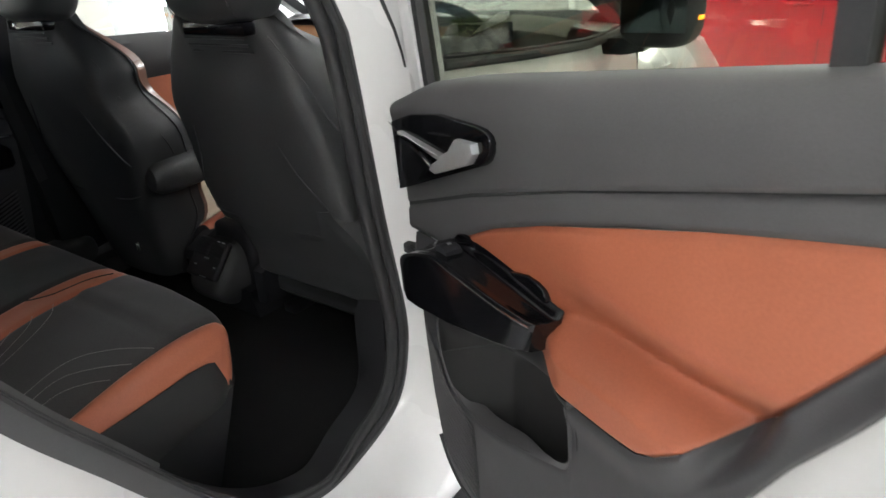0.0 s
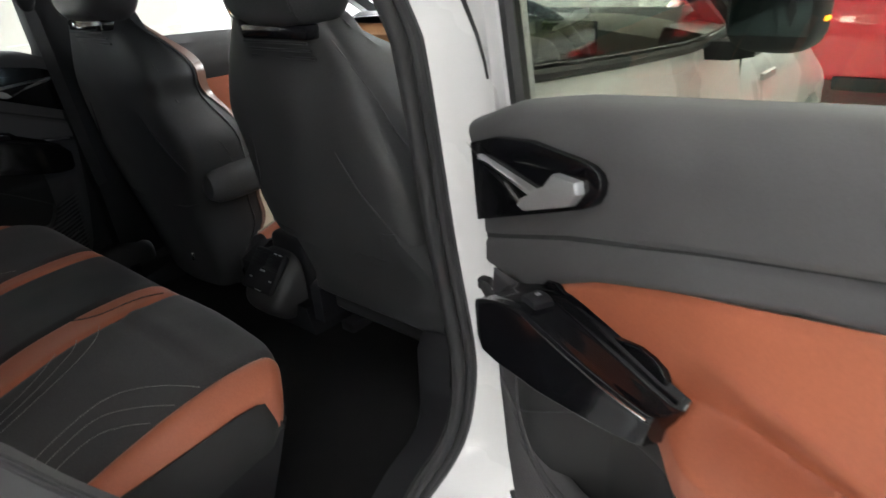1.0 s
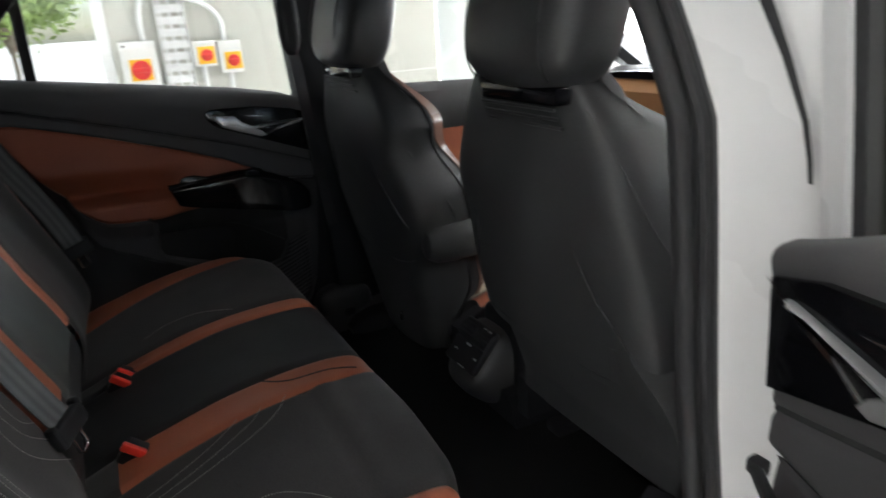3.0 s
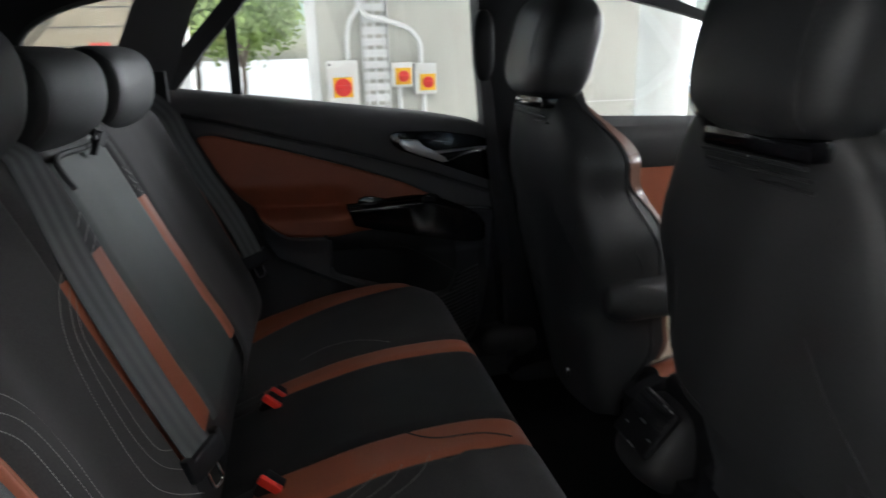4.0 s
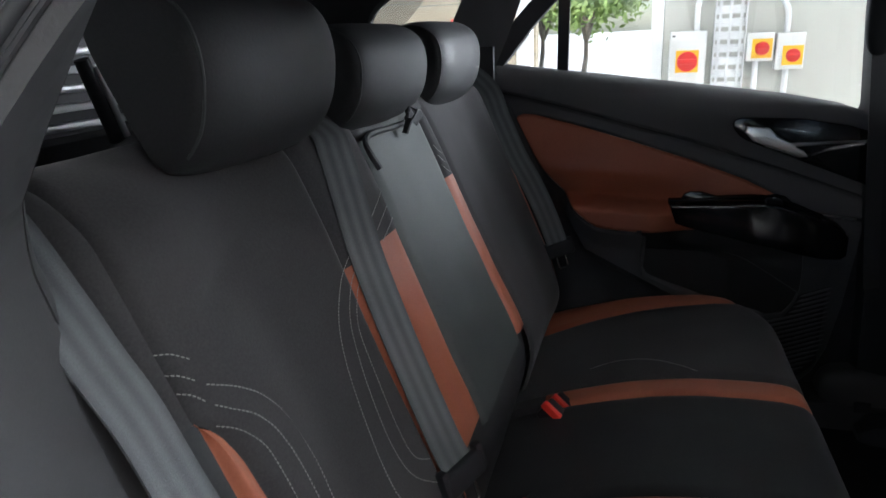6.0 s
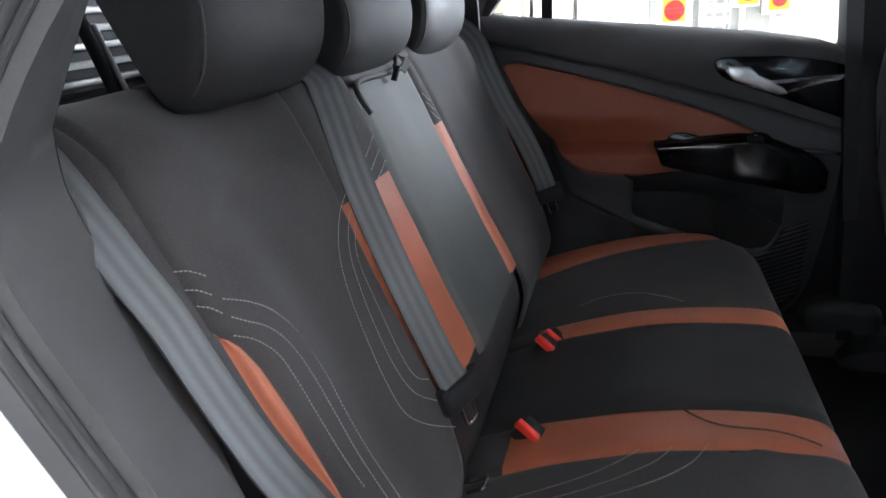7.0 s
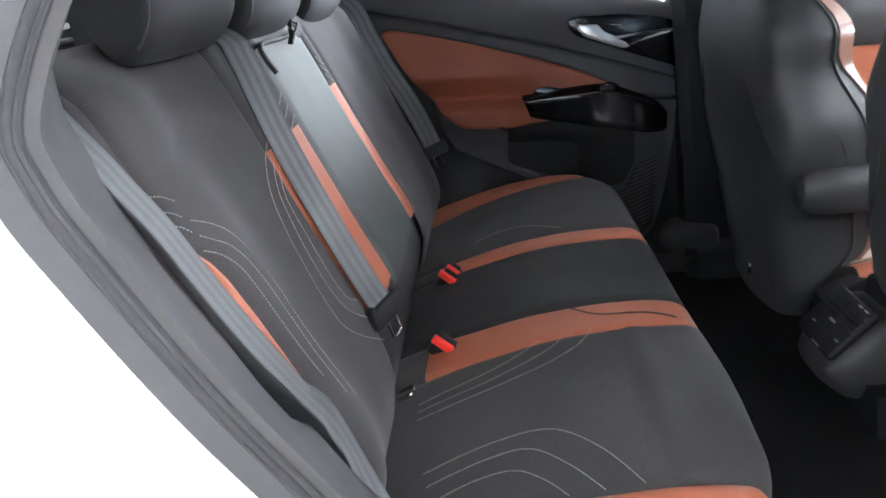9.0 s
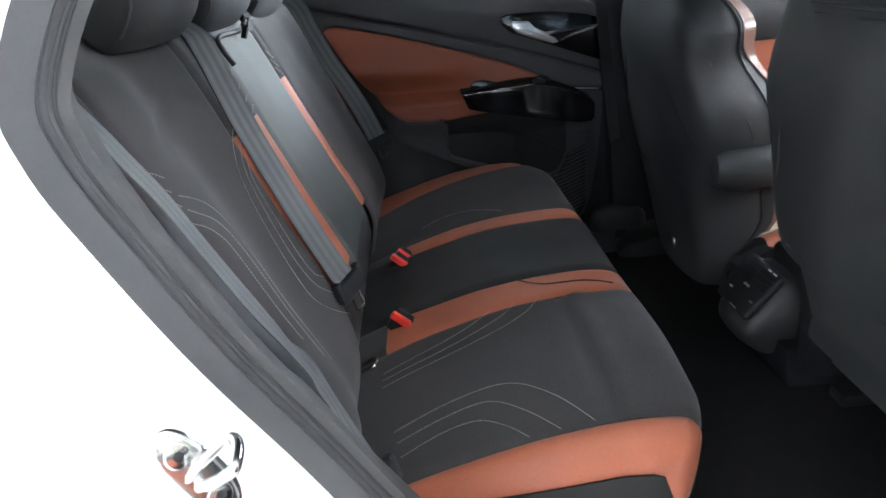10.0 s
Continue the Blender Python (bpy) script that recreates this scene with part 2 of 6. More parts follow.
def plate(points, place, d0, d1, bevel=0.002):
    """A flat polygon (s, z) set between the depths d0 and d1, with rounded rim."""
    bm = bmesh.new()
    f = bm.faces.new([bm.verts.new((s, 0, z)) for s, z in points])
    r = bmesh.ops.extrude_face_region(bm, geom=[f])
    tops = [v for v in r["geom"] if isinstance(v, bmesh.types.BMVert)]
    for v in tops:
        v.co.y = 1.0
    if bevel:
        for v in bm.verts:
            v.co.y *= abs(d1 - d0)
        edges = [e for e in bm.edges if all(v.co.y > 1e-9 for v in e.verts)]
        bmesh.ops.bevel(bm, geom=edges, offset=bevel, segments=2, affect="EDGES", profile=0.5)
        for v in bm.verts:
            v.co.y /= abs(d1 - d0)
    for v in bm.verts:
        v.co = place(v.co.x, d0 + v.co.y * (d1 - d0), v.co.z)
    return bm


def disc(centre, axis, r, h, sides=28, bevel=0.0):
    bm = bmesh.new()
    bmesh.ops.create_cone(bm, cap_ends=True, segments=sides, radius1=r, radius2=r, depth=h)
    if bevel:
        es = [e for e in bm.edges if abs(e.verts[0].co.z - e.verts[1].co.z) < 1e-6]
        bmesh.ops.bevel(bm, geom=es, offset=bevel, segments=2, affect="EDGES", profile=0.5)
    q = Vector((0, 0, 1)).rotation_difference(Vector(axis)).to_matrix().to_4x4()
    bm.transform(Matrix.Translation(centre) @ q)
    return bm


def pillow(centre, half, m=Matrix(), power=3.2, nu=36, nv=20):
    """A cushion-like closed body: a superellipsoid."""
    def sp(c, e):
        return math.copysign(abs(c) ** (2 / e), c)
    rings = []
    for j in range(1, nv):
        v = -math.pi / 2 + math.pi * j / nv
        rings.append([Vector(centre) + m.to_3x3() @ Vector((half[0] * sp(math.cos(v), power) * sp(math.cos(u), power),
                      half[1] * sp(math.cos(v), power) * sp(math.sin(u), power), half[2] * sp(math.sin(v), power)))
                      for u in (math.tau * i / nu for i in range(nu))])
    return loft(rings)


def strip(path, across, width, thick=0.0016, n=60):
    """A belt: a flat band along a path, turned by the across directions, with a UV map."""
    pts, acs = crom(path, n), crom(across, n)
    bm = bmesh.new()
    uvl = bm.loops.layers.uv.new("uv")
    rows = []
    cols = 5
    length = 0.0
    for i, p in enumerate(pts):
        t = (pts[min(i + 1, n - 1)] - pts[max(i - 1, 0)]).normalized()
        a = (acs[i] - t * acs[i].dot(t)).normalized()
        nn = a.cross(t).normalized()
        if i:
            length += (p - pts[i - 1]).length
        rows.append([(bm.verts.new(p + a * width * (c / (cols - 1) - 0.5) + nn * thick * k), c / (cols - 1), length / width) for k in (1, 0) for c in range(cols)])
    for r, s in zip(rows, rows[1:]):
        order = list(range(cols)) + list(range(2 * cols - 1, cols - 1, -1))
        for x, y in zip(order, order[1:] + order[:1]):
            f = bm.faces.new((r[x][0], r[y][0], s[y][0], s[x][0]))
            for lp, q in zip(f.loops, (r[x], r[y], s[y], s[x])):
                lp[uvl].uv = (q[1], q[2])
    return bm


def smooth01(a, b, x):
    t = min(max((x - a) / (b - a), 0), 1)
    return t * t * (3 - 2 * t)


def stitches(points, normal, step=0.0042, size=(0.0027, 0.0008, 0.0005)):
    """Single stitches along a row of points that lies on a surface."""
    bm = bmesh.new()
    done, want = 0.0, 0.0
    for a, b in zip(points, points[1:]):
        d = (b - a).length
        while want < done + d:
            p = a.lerp(b, (want - done) / d)
            t = (b - a).normalized()
            n = normal(p)
            e = t.cross(n).normalized()
            vs = [bm.verts.new(p + t * size[0] * x / 2 + e * size[1] * y / 2 + n * (size[2] * z)) for z in (-0.2, 1) for x, y in ((-1, -1), (1, -1), (1, 1), (-1, 1))]
            for f in ((4, 5, 6, 7), (0, 1, 5, 4), (1, 2, 6, 5), (2, 3, 7, 6), (3, 0, 4, 7)):
                bm.faces.new([vs[i] for i in f])
            want += step
        done += d
    return bm

# ---------------------------------------------------------------- rear bench
def ip(x, xs, ys):
    return float(np.interp(x, xs, ys))


CUSH = crom([(-0.52, 0.575), (-0.46, 0.600), (-0.36, 0.638), (-0.22, 0.676), (-0.10, 0.692), (-0.01, 0.692), (0.024, 0.676), (0.031, 0.640), (0.018, 0.56), (-0.02, 0.46), (-0.06, 0.36)], 81)
BACK = crom([(-0.47, 0.56), (-0.452, 0.63), (-0.446, 0.70), (-0.468, 0.78), (-0.512, 0.88), (-0.570, 1.02), (-0.618, 1.14), (-0.640, 1.185), (-0.668, 1.212), (-0.71, 1.214), (-0.745, 1.18)], 81)


def along(prof, p):
    f = min(max(p, 0), 1) * (len(prof) - 1)
    i = min(int(f), len(prof) - 2)
    a, b = prof[i], prof[i + 1]
    t = (b - a).normalized()
    return a.lerp(b, f - i), Vector((-t.y, t.x))


def side_roll(a, edge, r=0.045):
    """Over the side of a cushion: the place across and the fall inwards."""
    m, s = abs(a), math.copysign(1, a)
    if m <= edge:
        return a, 0.0
    w = (m - edge) / r
    if w < math.pi / 2:
        return s * (edge + r * math.sin(w)), r * (1 - math.cos(w))
    return s * (edge + r), r + (m - edge - r * math.pi / 2)


def cush(a, p):
    pt, n = along(CUSH, p)
    y, fall = side_roll(a, 0.575)
    puff = 0.008 * math.cos(min(abs(abs(y) - 0.38), 0.2) / 0.2 * math.pi / 2)
    pt = pt + n * (puff - fall)
    pt.x += 0.013 * math.exp(-((y + 0.12) / 0.36) ** 4) * smooth01(0.28, 0.45, p) - 0.05 * smooth01(0.45, 0.66, y)
    corner = 0.026 * smooth01(0.50, 0.635, abs(y)) * smooth01(-0.14, 0.0, pt.x)
    return Vector((pt.x - corner, y, pt.y))


def back(a, p):
    pt, n = along(BACK, p)
    n = -n
    y, fall = side_roll(a, 0.585, 0.04)
    wing = 0.018 * math.exp(-((abs(y) - 0.54) / 0.06) ** 2) + 0.004 * math.exp(-((abs(y + 0.02) - 0.22) / 0.07) ** 2)
    w2 = smooth01(0.05, 0.2, p) * (1 - smooth01(0.62, 0.8, p))
    pt = pt + n * (wing * w2 - fall)
    return Vector((pt.x, y, pt.y))


def p_for(prof, key, value, lo=0.0, hi=1.0):
    best = min(range(401), key=lambda k: abs(along(prof, lo + (hi - lo) * k / 400)[0][key] - value))
    f = [lo + (hi - lo) * (best + k / 24) / 400 for k in range(-24, 25)]
    return min(f, key=lambda v: abs(along(prof, v)[0][key] - value))


def cover(surface, a0, a1, p0, p1, na, npp, dip=0.006, thick=0.014, crease=None):
    """One sewn panel of a seat cover: its rim sinks into the seam. a0 and a1 are functions of p."""
    grid = []
    for i in range(npp + 1):
        p = p0 + (p1 - p0) * i / npp
        row = []
        for j in range(na + 1):
            f = j / na
            a = a0(p) + (a1(p) - a0(p)) * f
            wid = abs(a1(p) - a0(p))
            e = min(f, 1 - f) * wid
            q = surface(a, p)
            h = 1e-3
            n = (surface(a + h, p) - surface(a - h, p)).cross(surface(a, min(p + h, 1)) - surface(a, max(p - h, 0)))
            n = n.normalized() if n.length > 1e-12 else Vector((0, 0, 1))
            if n.z + n.x < 0 and abs(n.y) < 0.9:
                n = -n
            elif abs(n.y) >= 0.9 and n.y * a < 0:
                n = -n
            d = -dip * math.exp(-(e / 0.006) ** 2) + 0.0012 * noise.noise(q * 14) + 0.0030 * noise.noise(q * 5.5)
            if crease:
                d += crease(a, p, q)
            row.append(q + n * d)
        grid.append(row)
    bm = bmesh.new()
    vs = [[bm.verts.new(q) for q in row] for row in grid]
    for i in range(npp):
        for j in range(na):
            bm.faces.new((vs[i][j], vs[i + 1][j], vs[i + 1][j + 1], vs[i][j + 1]))
    return bm


def const(v):
    return lambda p: v


def ramp(p0, v0, p1, v1):
    return lambda p: v0 + (v1 - v0) * min(max((p - p0) / (p1 - p0), 0), 1)


bench = thing("rear_bench_seat", "black and cognac leather rear bench seat with pale stitching", "car seat", at=(-0.25, 0, 0.36))
cushion = part("seat_cushion", loft([[Vector((q.x, y, q.y)) - Vector((0.02 * (q.x > -0.3), 0, 0.022)) for q in CUSH[::4]] for y in np.linspace(-0.585, 0.585, 12)], closed=True), PLASTIC, bench, "dark seat base under the covers")
pf = p_for(CUSH, 0, 0.03, 0.3, 0.75)
iRa, iRb = ramp(0.1, -0.125, 0.62, -0.142), ramp(0.1, -0.245, 0.62, -0.213)
iLa, iLb = ramp(0.1, 0.150, 0.62, 0.132), ramp(0.1, 0.205, 0.62, 0.196)
oR = ramp(0.12, -0.575, 0.60, -0.568)
oL = ramp(0.12, 0.480, 0.60, 0.575)


def fold(a, p, q):
    return (-0.0075 * math.exp(-((q.x + 0.096 + 0.02 * (q.y + 0.4)) / 0.009) ** 2) + 0.004 * math.exp(-((q.x + 0.070) / 0.018) ** 2)) * (0.7 + 0.5 * noise.noise(q * 9)) if p < 0.62 else 0.0


part("centre_panel", cover(cush, iRa, iLa, 0.0, 1, 26, 70), LEATHER, cushion, "dark centre seat panel")
pcs = p_for(CUSH, 0, -0.412, 0.0, 0.4)
part("rear_panel", cover(cush, iRb, iRa, 0.0, pcs, 10, 12), SUEDE, cushion, "charcoal rear end of the stripe")
part("rear_panel", cover(cush, iLa, iLb, 0.0, pcs, 8, 12), SUEDE, cushion, "charcoal rear end of the stripe")
part("stripe", cover(cush, iRb, iRa, pcs, 1, 12, 70), ORANGE, cushion, "cognac leather stripe")
part("stripe", cover(cush, iLa, iLb, pcs, 1, 10, 70), ORANGE, cushion, "narrow cognac leather stripe")
part("seat_panel", cover(cush, oR, iRb, 0.0, 1, 34, 90, crease=fold), SUEDE, cushion, "charcoal suede seat panel with pale stitching")
part("seat_panel", cover(cush, iLb, oL, 0.0, 1, 34, 80), SUEDE, cushion, "charcoal suede seat panel")
part("side_bolster", cover(cush, const(-0.690), oR, 0.06, p_for(CUSH, 1, 0.566, 0.66, 0.9), 20, 60), ORANGE, cushion, "cognac leather side bolster")
part("side_bolster", cover(cush, oL, const(0.72), 0.06, 1, 20, 60), ORANGE, cushion, "cognac leather side bolster")


def side_panel(y, sgn):
    g = []
    for i in range(25):
        x = -0.42 + 0.406 * (1 - (1 - i / 24) ** 1.4)
        top = ip(x, [-0.42, -0.283, -0.10, -0.060, -0.040, -0.026, -0.018, -0.014], [0.615, 0.630, 0.646, 0.644, 0.632, 0.612, 0.590, 0.568])
        low = ip(x, [-0.42, -0.229, -0.091, -0.040, -0.014], [0.47, 0.515, 0.540, 0.548, 0.556])
        g.append([Vector((x, sgn * (y + 0.012 * math.sin(math.pi * (0.10 + 0.80 * j / 10)) - 0.022 * smooth01(-0.06, -0.014, x)), low + (top - low) * j / 10)) for j in range(11)])
    return slab(g, 0.02)


def side_skirt(y, sgn):
    return slab([[Vector((x - 0.07 * smooth01(-0.2, -0.03, x) * (1 - k) ** 1.5, sgn * (y - 0.10 * smooth01(-0.26, -0.03, x)), 0.35 + k * (ip(x, [-0.42, -0.229, -0.091, -0.03], [0.475, 0.525, 0.552, 0.560]) - 0.35))) for k in np.linspace(0, 1, 6)] for x in np.linspace(-0.42, -0.03, 18)], 0.012)


part("side_skirt", side_skirt(0.612, -1), CARPET, cushion, "dark carpeted skirt under the cushion")
part("side_panel", side_panel(0.620, -1), SIDEP, cushion, "dark plastic side panel")
part("side_panel", side_panel(0.618, 1), SIDEP, cushion, "dark plastic side panel")

# backrest
bR = ramp(0.25, -0.490, 0.60, -0.545)
sRa, sRb = ramp(0.22, -0.136, 0.55, -0.104), ramp(0.22, -0.308, 0.55, -0.288)
sLa, sLb = ramp(0.15, 0.168, 0.65, 0.150), ramp(0.15, 0.230, 0.65, 0.188)
pt0 = p_for(BACK, 1, 1.045, 0.3, 0.75)
ptc = p_for(BACK, 1, 1.165, 0.3, 0.8)
ptr = p_for(BACK, 1, 1.028, 0.3, 0.75)


TIP = [p_for(BACK, 1, z, 0.1, 0.75) for z in (0.78, 0.86, 0.93, 0.985, 1.010, 1.022, 1.028)]


def tipR(p):
    return ip(p, TIP, [-0.572, -0.566, -0.565, -0.569, -0.576, -0.584, -0.593])


backrest = part("backrest", loft([[Vector((q.x - 0.022, y, q.y - 0.004)) for q in BACK[::4]] + [Vector((-0.75, y, 0.9)), Vector((-0.6, y, 0.58))] for y in np.linspace(-0.595, 0.6, 14)], closed=True), PLASTIC, bench, "dark backrest body")
def sag(a, p, q):
    f = (q.y + 0.56) / 0.16
    line = 1.098 + 0.03 * f
    return -0.0045 * math.exp(-((q.z - line) / 0.010) ** 2) * smooth01(0.0, 0.3, f) * (1 - smooth01(0.7, 1.1, f)) - 0.003 * math.exp(-((q.z - 1.13 + 0.25 * (q.y + 0.4)) / 0.012) ** 2) * smooth01(-0.5, -0.42, q.y) * (1 - smooth01(-0.36, -0.3, q.y))


part("backrest_panel", cover(back, tipR, sRb, 0, 1, 60, 130, crease=sag), SUEDE, backrest, "charcoal suede backrest panel with curved pale stitching")
part("backrest_panel", cover(back, sLb, const(0.562), 0, 1, 40, 80), SUEDE, backrest, "charcoal suede backrest panel")
pbr, pbl = p_for(BACK, 1, 0.772, 0.02, 0.6), p_for(BACK, 1, 0.76, 0.02, 0.6)
part("lower_cover", cover(back, sRb, sLb, 0, pbl, 20, 24), LEATHER, backrest, "black cover under the armrest").location.x -= 0.010
part("armrest_panel", cover(back, sRa, sLa, pbl - 0.01, ptc, 26, 70), SLEEK, backrest, "smooth grey fold-down armrest panel")
part("backrest_panel", cover(back, sRa, sLa, ptc + 0.004, 1, 24, 24), LEATHER, backrest, "black leather above the armrest")
part("stripe", cover(back, sRb, sRa, pbr, pt0, 14, 60), ORANGE, backrest, "cognac leather stripe")
part("backrest_panel", cover(back, sRb, sRa, pt0, 1, 14, 36), SUEDE, backrest, "charcoal suede stripe end with pale stitching")
part("stripe", cover(back, sLa, sLb, pbl, pt0 + 0.01, 10, 60), ORANGE, backrest, "narrow cognac leather stripe")
part("backrest_panel", cover(back, sLa, sLb, pt0 + 0.01, 1, 10, 36), SUEDE, backrest, "charcoal suede stripe end with pale stitching")
def edgeR(p):
    return -0.588 + 0.019 * (1 - smooth01(ptr - 0.16, ptr - 0.04, p))


part("side_bolster", cover(back, edgeR, tipR, 0, ptr, 14, 60), ORANGE, backrest, "cognac leather side bolster")
part("side_bolster", cover(back, const(-0.69), const(-0.590), ptr, 1, 16, 36), SUEDE, backrest, "charcoal suede bolster end")
part("side_bolster", cover(back, const(0.562), const(0.69), 0, ptr, 24, 60), ORANGE, backrest, "cognac leather side bolster")
part("side_bolster", cover(back, const(0.562), const(0.69), ptr, 1, 20, 36), SUEDE, backrest, "charcoal suede bolster end")
part("bolster_side", cover(back, const(-0.70), edgeR, 0, ptr, 8, 50), LEATHER, backrest, "black leather bolster side")
armtop = crom([back(sRa(ptc) + 0.004, ptc - 0.06), back(sRa(ptc) + 0.005, ptc), back(0.02, ptc + 0.002), back(sLa(ptc) - 0.006, ptc)], 30)
part("seam", tube([q + Vector((0.006, 0, 0.002)) for q in armtop], 0.0045, 6), RUBBER, backrest)
loop = [back(0.035, ptc - 0.02) + Vector((0.010, 0, 0)), back(0.045, ptc + 0.05) + Vector((0.03, 0, 0.0)), back(0.075, ptc + 0.10) + Vector((0.03, 0, 0)), back(0.10, ptc + 0.06) + Vector((0.03, 0, 0)), back(0.08, ptc) + Vector((0.015, 0, 0))]
part("pull_loop", strip(loop, [(0, 0.5, 1)] * 5, 0.014, 0.003, 30), RUBBER, backrest, "black fabric pull loop")


def up_normal(q):
    return Vector((0.1, 0, 1)).normalized()


def fore_normal(q):
    return Vector((0.93, 0, 0.36))


def on_cush(rows):
    return [cush(a, p_for(CUSH, 0, x, 0.02, 0.58)) + Vector((0, 0, 0.0012)) for x, a in [(v.x, v.y) for v in crom(rows, 40)]]


def on_back(rows):
    return [back(a, p_for(BACK, 1, z, 0.1, 0.8)) + Vector((0.0014, 0, 0.0005)) for a, z in [(v.x, v.y) for v in crom(rows, 40)]]


for rows in ([(-0.39, -0.475), (-0.30, -0.455), (-0.22, -0.455), (-0.165, -0.500), (-0.122, -0.566)],
             [(-0.385, -0.50), (-0.31, -0.483), (-0.25, -0.482), (-0.205, -0.520), (-0.168, -0.568)],
             [(-0.38, -0.53), (-0.32, -0.513), (-0.27, -0.513), (-0.235, -0.538), (-0.21, -0.568)],
             [(-0.41, -0.355), (-0.30, -0.335), (-0.22, -0.310), (-0.165, -0.27), (-0.138, -0.222)],
             [(-0.41, -0.335), (-0.31, -0.315), (-0.245, -0.290), (-0.20, -0.26), (-0.180, -0.228)],
             [(-0.41, -0.315), (-0.33, -0.296), (-0.275, -0.275), (-0.24, -0.252), (-0.22, -0.234)],
             [(-0.33, 0.255), (-0.28, 0.27), (-0.22, 0.262), (-0.17, 0.235), (-0.14, 0.212)]):
    part("stitching", stitches(on_cush(rows), up_normal), THREAD, cushion, "pale stitching")
for rows in ([(-0.593, 1.084), (-0.583, 1.079), (-0.573, 1.070)], [(-0.593, 1.068), (-0.585, 1.063), (-0.576, 1.054)], [(-0.592, 1.053), (-0.584, 1.047), (-0.577, 1.038)],
             [(-0.569, 1.047), (-0.545, 1.031), (-0.523, 1.011), (-0.505, 0.981), (-0.498, 0.934), (-0.503, 0.895), (-0.505, 0.84), (-0.500, 0.78)],
             [(-0.571, 1.031), (-0.560, 1.021), (-0.543, 1.006), (-0.530, 0.985), (-0.523, 0.954), (-0.523, 0.915), (-0.526, 0.86), (-0.524, 0.80)],
             [(-0.578, 1.018), (-0.563, 1.005), (-0.550, 0.983), (-0.547, 0.956), (-0.547, 0.926), (-0.547, 0.88), (-0.545, 0.84)],
             [(-0.277, 1.055), (-0.311, 1.040), (-0.349, 1.010), (-0.369, 0.980), (-0.382, 0.945), (-0.392, 0.904), (-0.399, 0.863), (-0.398, 0.826), (-0.368, 0.790), (-0.310, 0.746)],
             [(-0.278, 1.038), (-0.299, 1.028), (-0.329, 1.002), (-0.345, 0.971), (-0.359, 0.925), (-0.367, 0.868), (-0.358, 0.827), (-0.321, 0.792)],
             [(-0.283, 1.023), (-0.299, 1.013), (-0.323, 0.985), (-0.334, 0.928), (-0.342, 0.869), (-0.338, 0.837), (-0.313, 0.818)],
             [(-0.122, 1.095), (-0.144, 1.087), (-0.178, 1.077)], [(-0.122, 1.076), (-0.149, 1.068), (-0.180, 1.059)], [(-0.120, 1.059), (-0.140, 1.053), (-0.178, 1.044)],
             [(0.152, 1.115), (0.165, 1.103), (0.178, 1.097)], [(0.152, 1.098), (0.165, 1.086), (0.178, 1.080)], [(0.154, 1.080), (0.166, 1.069), (0.178, 1.063)]):
    part("stitching", stitches(on_back(rows), fore_normal), THREAD, backrest, "pale stitching")


HEAD = crom([(-0.578, 1.235), (-0.570, 1.285), (-0.580, 1.325), (-0.610, 1.348), (-0.645, 1.350), (-0.676, 1.338), (-0.685, 1.314), (-0.664, 1.260), (-0.642, 1.213), (-0.626, 1.190), (-0.600, 1.203)], 44, True)


def headrest(y0, y1, dx=0.0, dz=0.0, tall=1.0, label="black leather rear headrest with a forward overhanging lip"):
    """A wedge-shaped headrest from side y0 to side y1, resting low on the backrest."""
    h = thing("rear_headrest", label, "headrest", "rear headrests", at=(-0.65 + dx, (y0 + y1) / 2, 1.19 + dz))
    mid = Vector((-0.645, 1.275))
    yc, half = (y0 + y1) / 2, (y1 - y0) / 2

    def at(q, u):
        k = max(1 - abs(u) ** 7, 0.0) ** (1 / 3.0)
        k = 0.76 + 0.24 * k
        w = mid + (q - mid) * k
        return Vector((w.x - 0.016 * u * u + dx, yc + half * u, 1.19 + (w.y - 1.19) * tall + dz))
    us = [math.sin(math.pi / 2 * v) for v in np.linspace(-1, 1, 41)]
    part("cushion", loft([[at(q, u) for q in HEAD] for u in us]), LEATHER, h, "soft black leather cushion")
    for sg in (-1, 1):
        part("seam", tube([at(q, sg * 0.955) for q in HEAD[40:] + HEAD[:18]], 0.0016, 6), LTRIM, h, "sewn seam")
        part("post", tube([(-0.664 + dx, yc + sg * 0.055, 1.13), (-0.664 + dx, yc + sg * 0.055, 1.25 + dz)], 0.006, 10), CHROME, h, "chrome post")
    return h


headrest(-0.488, -0.238)
headrest(-0.143, 0.140, -0.014, -0.012, 0.88)
headrest(0.225, 0.530, -0.016, -0.022, 0.98)

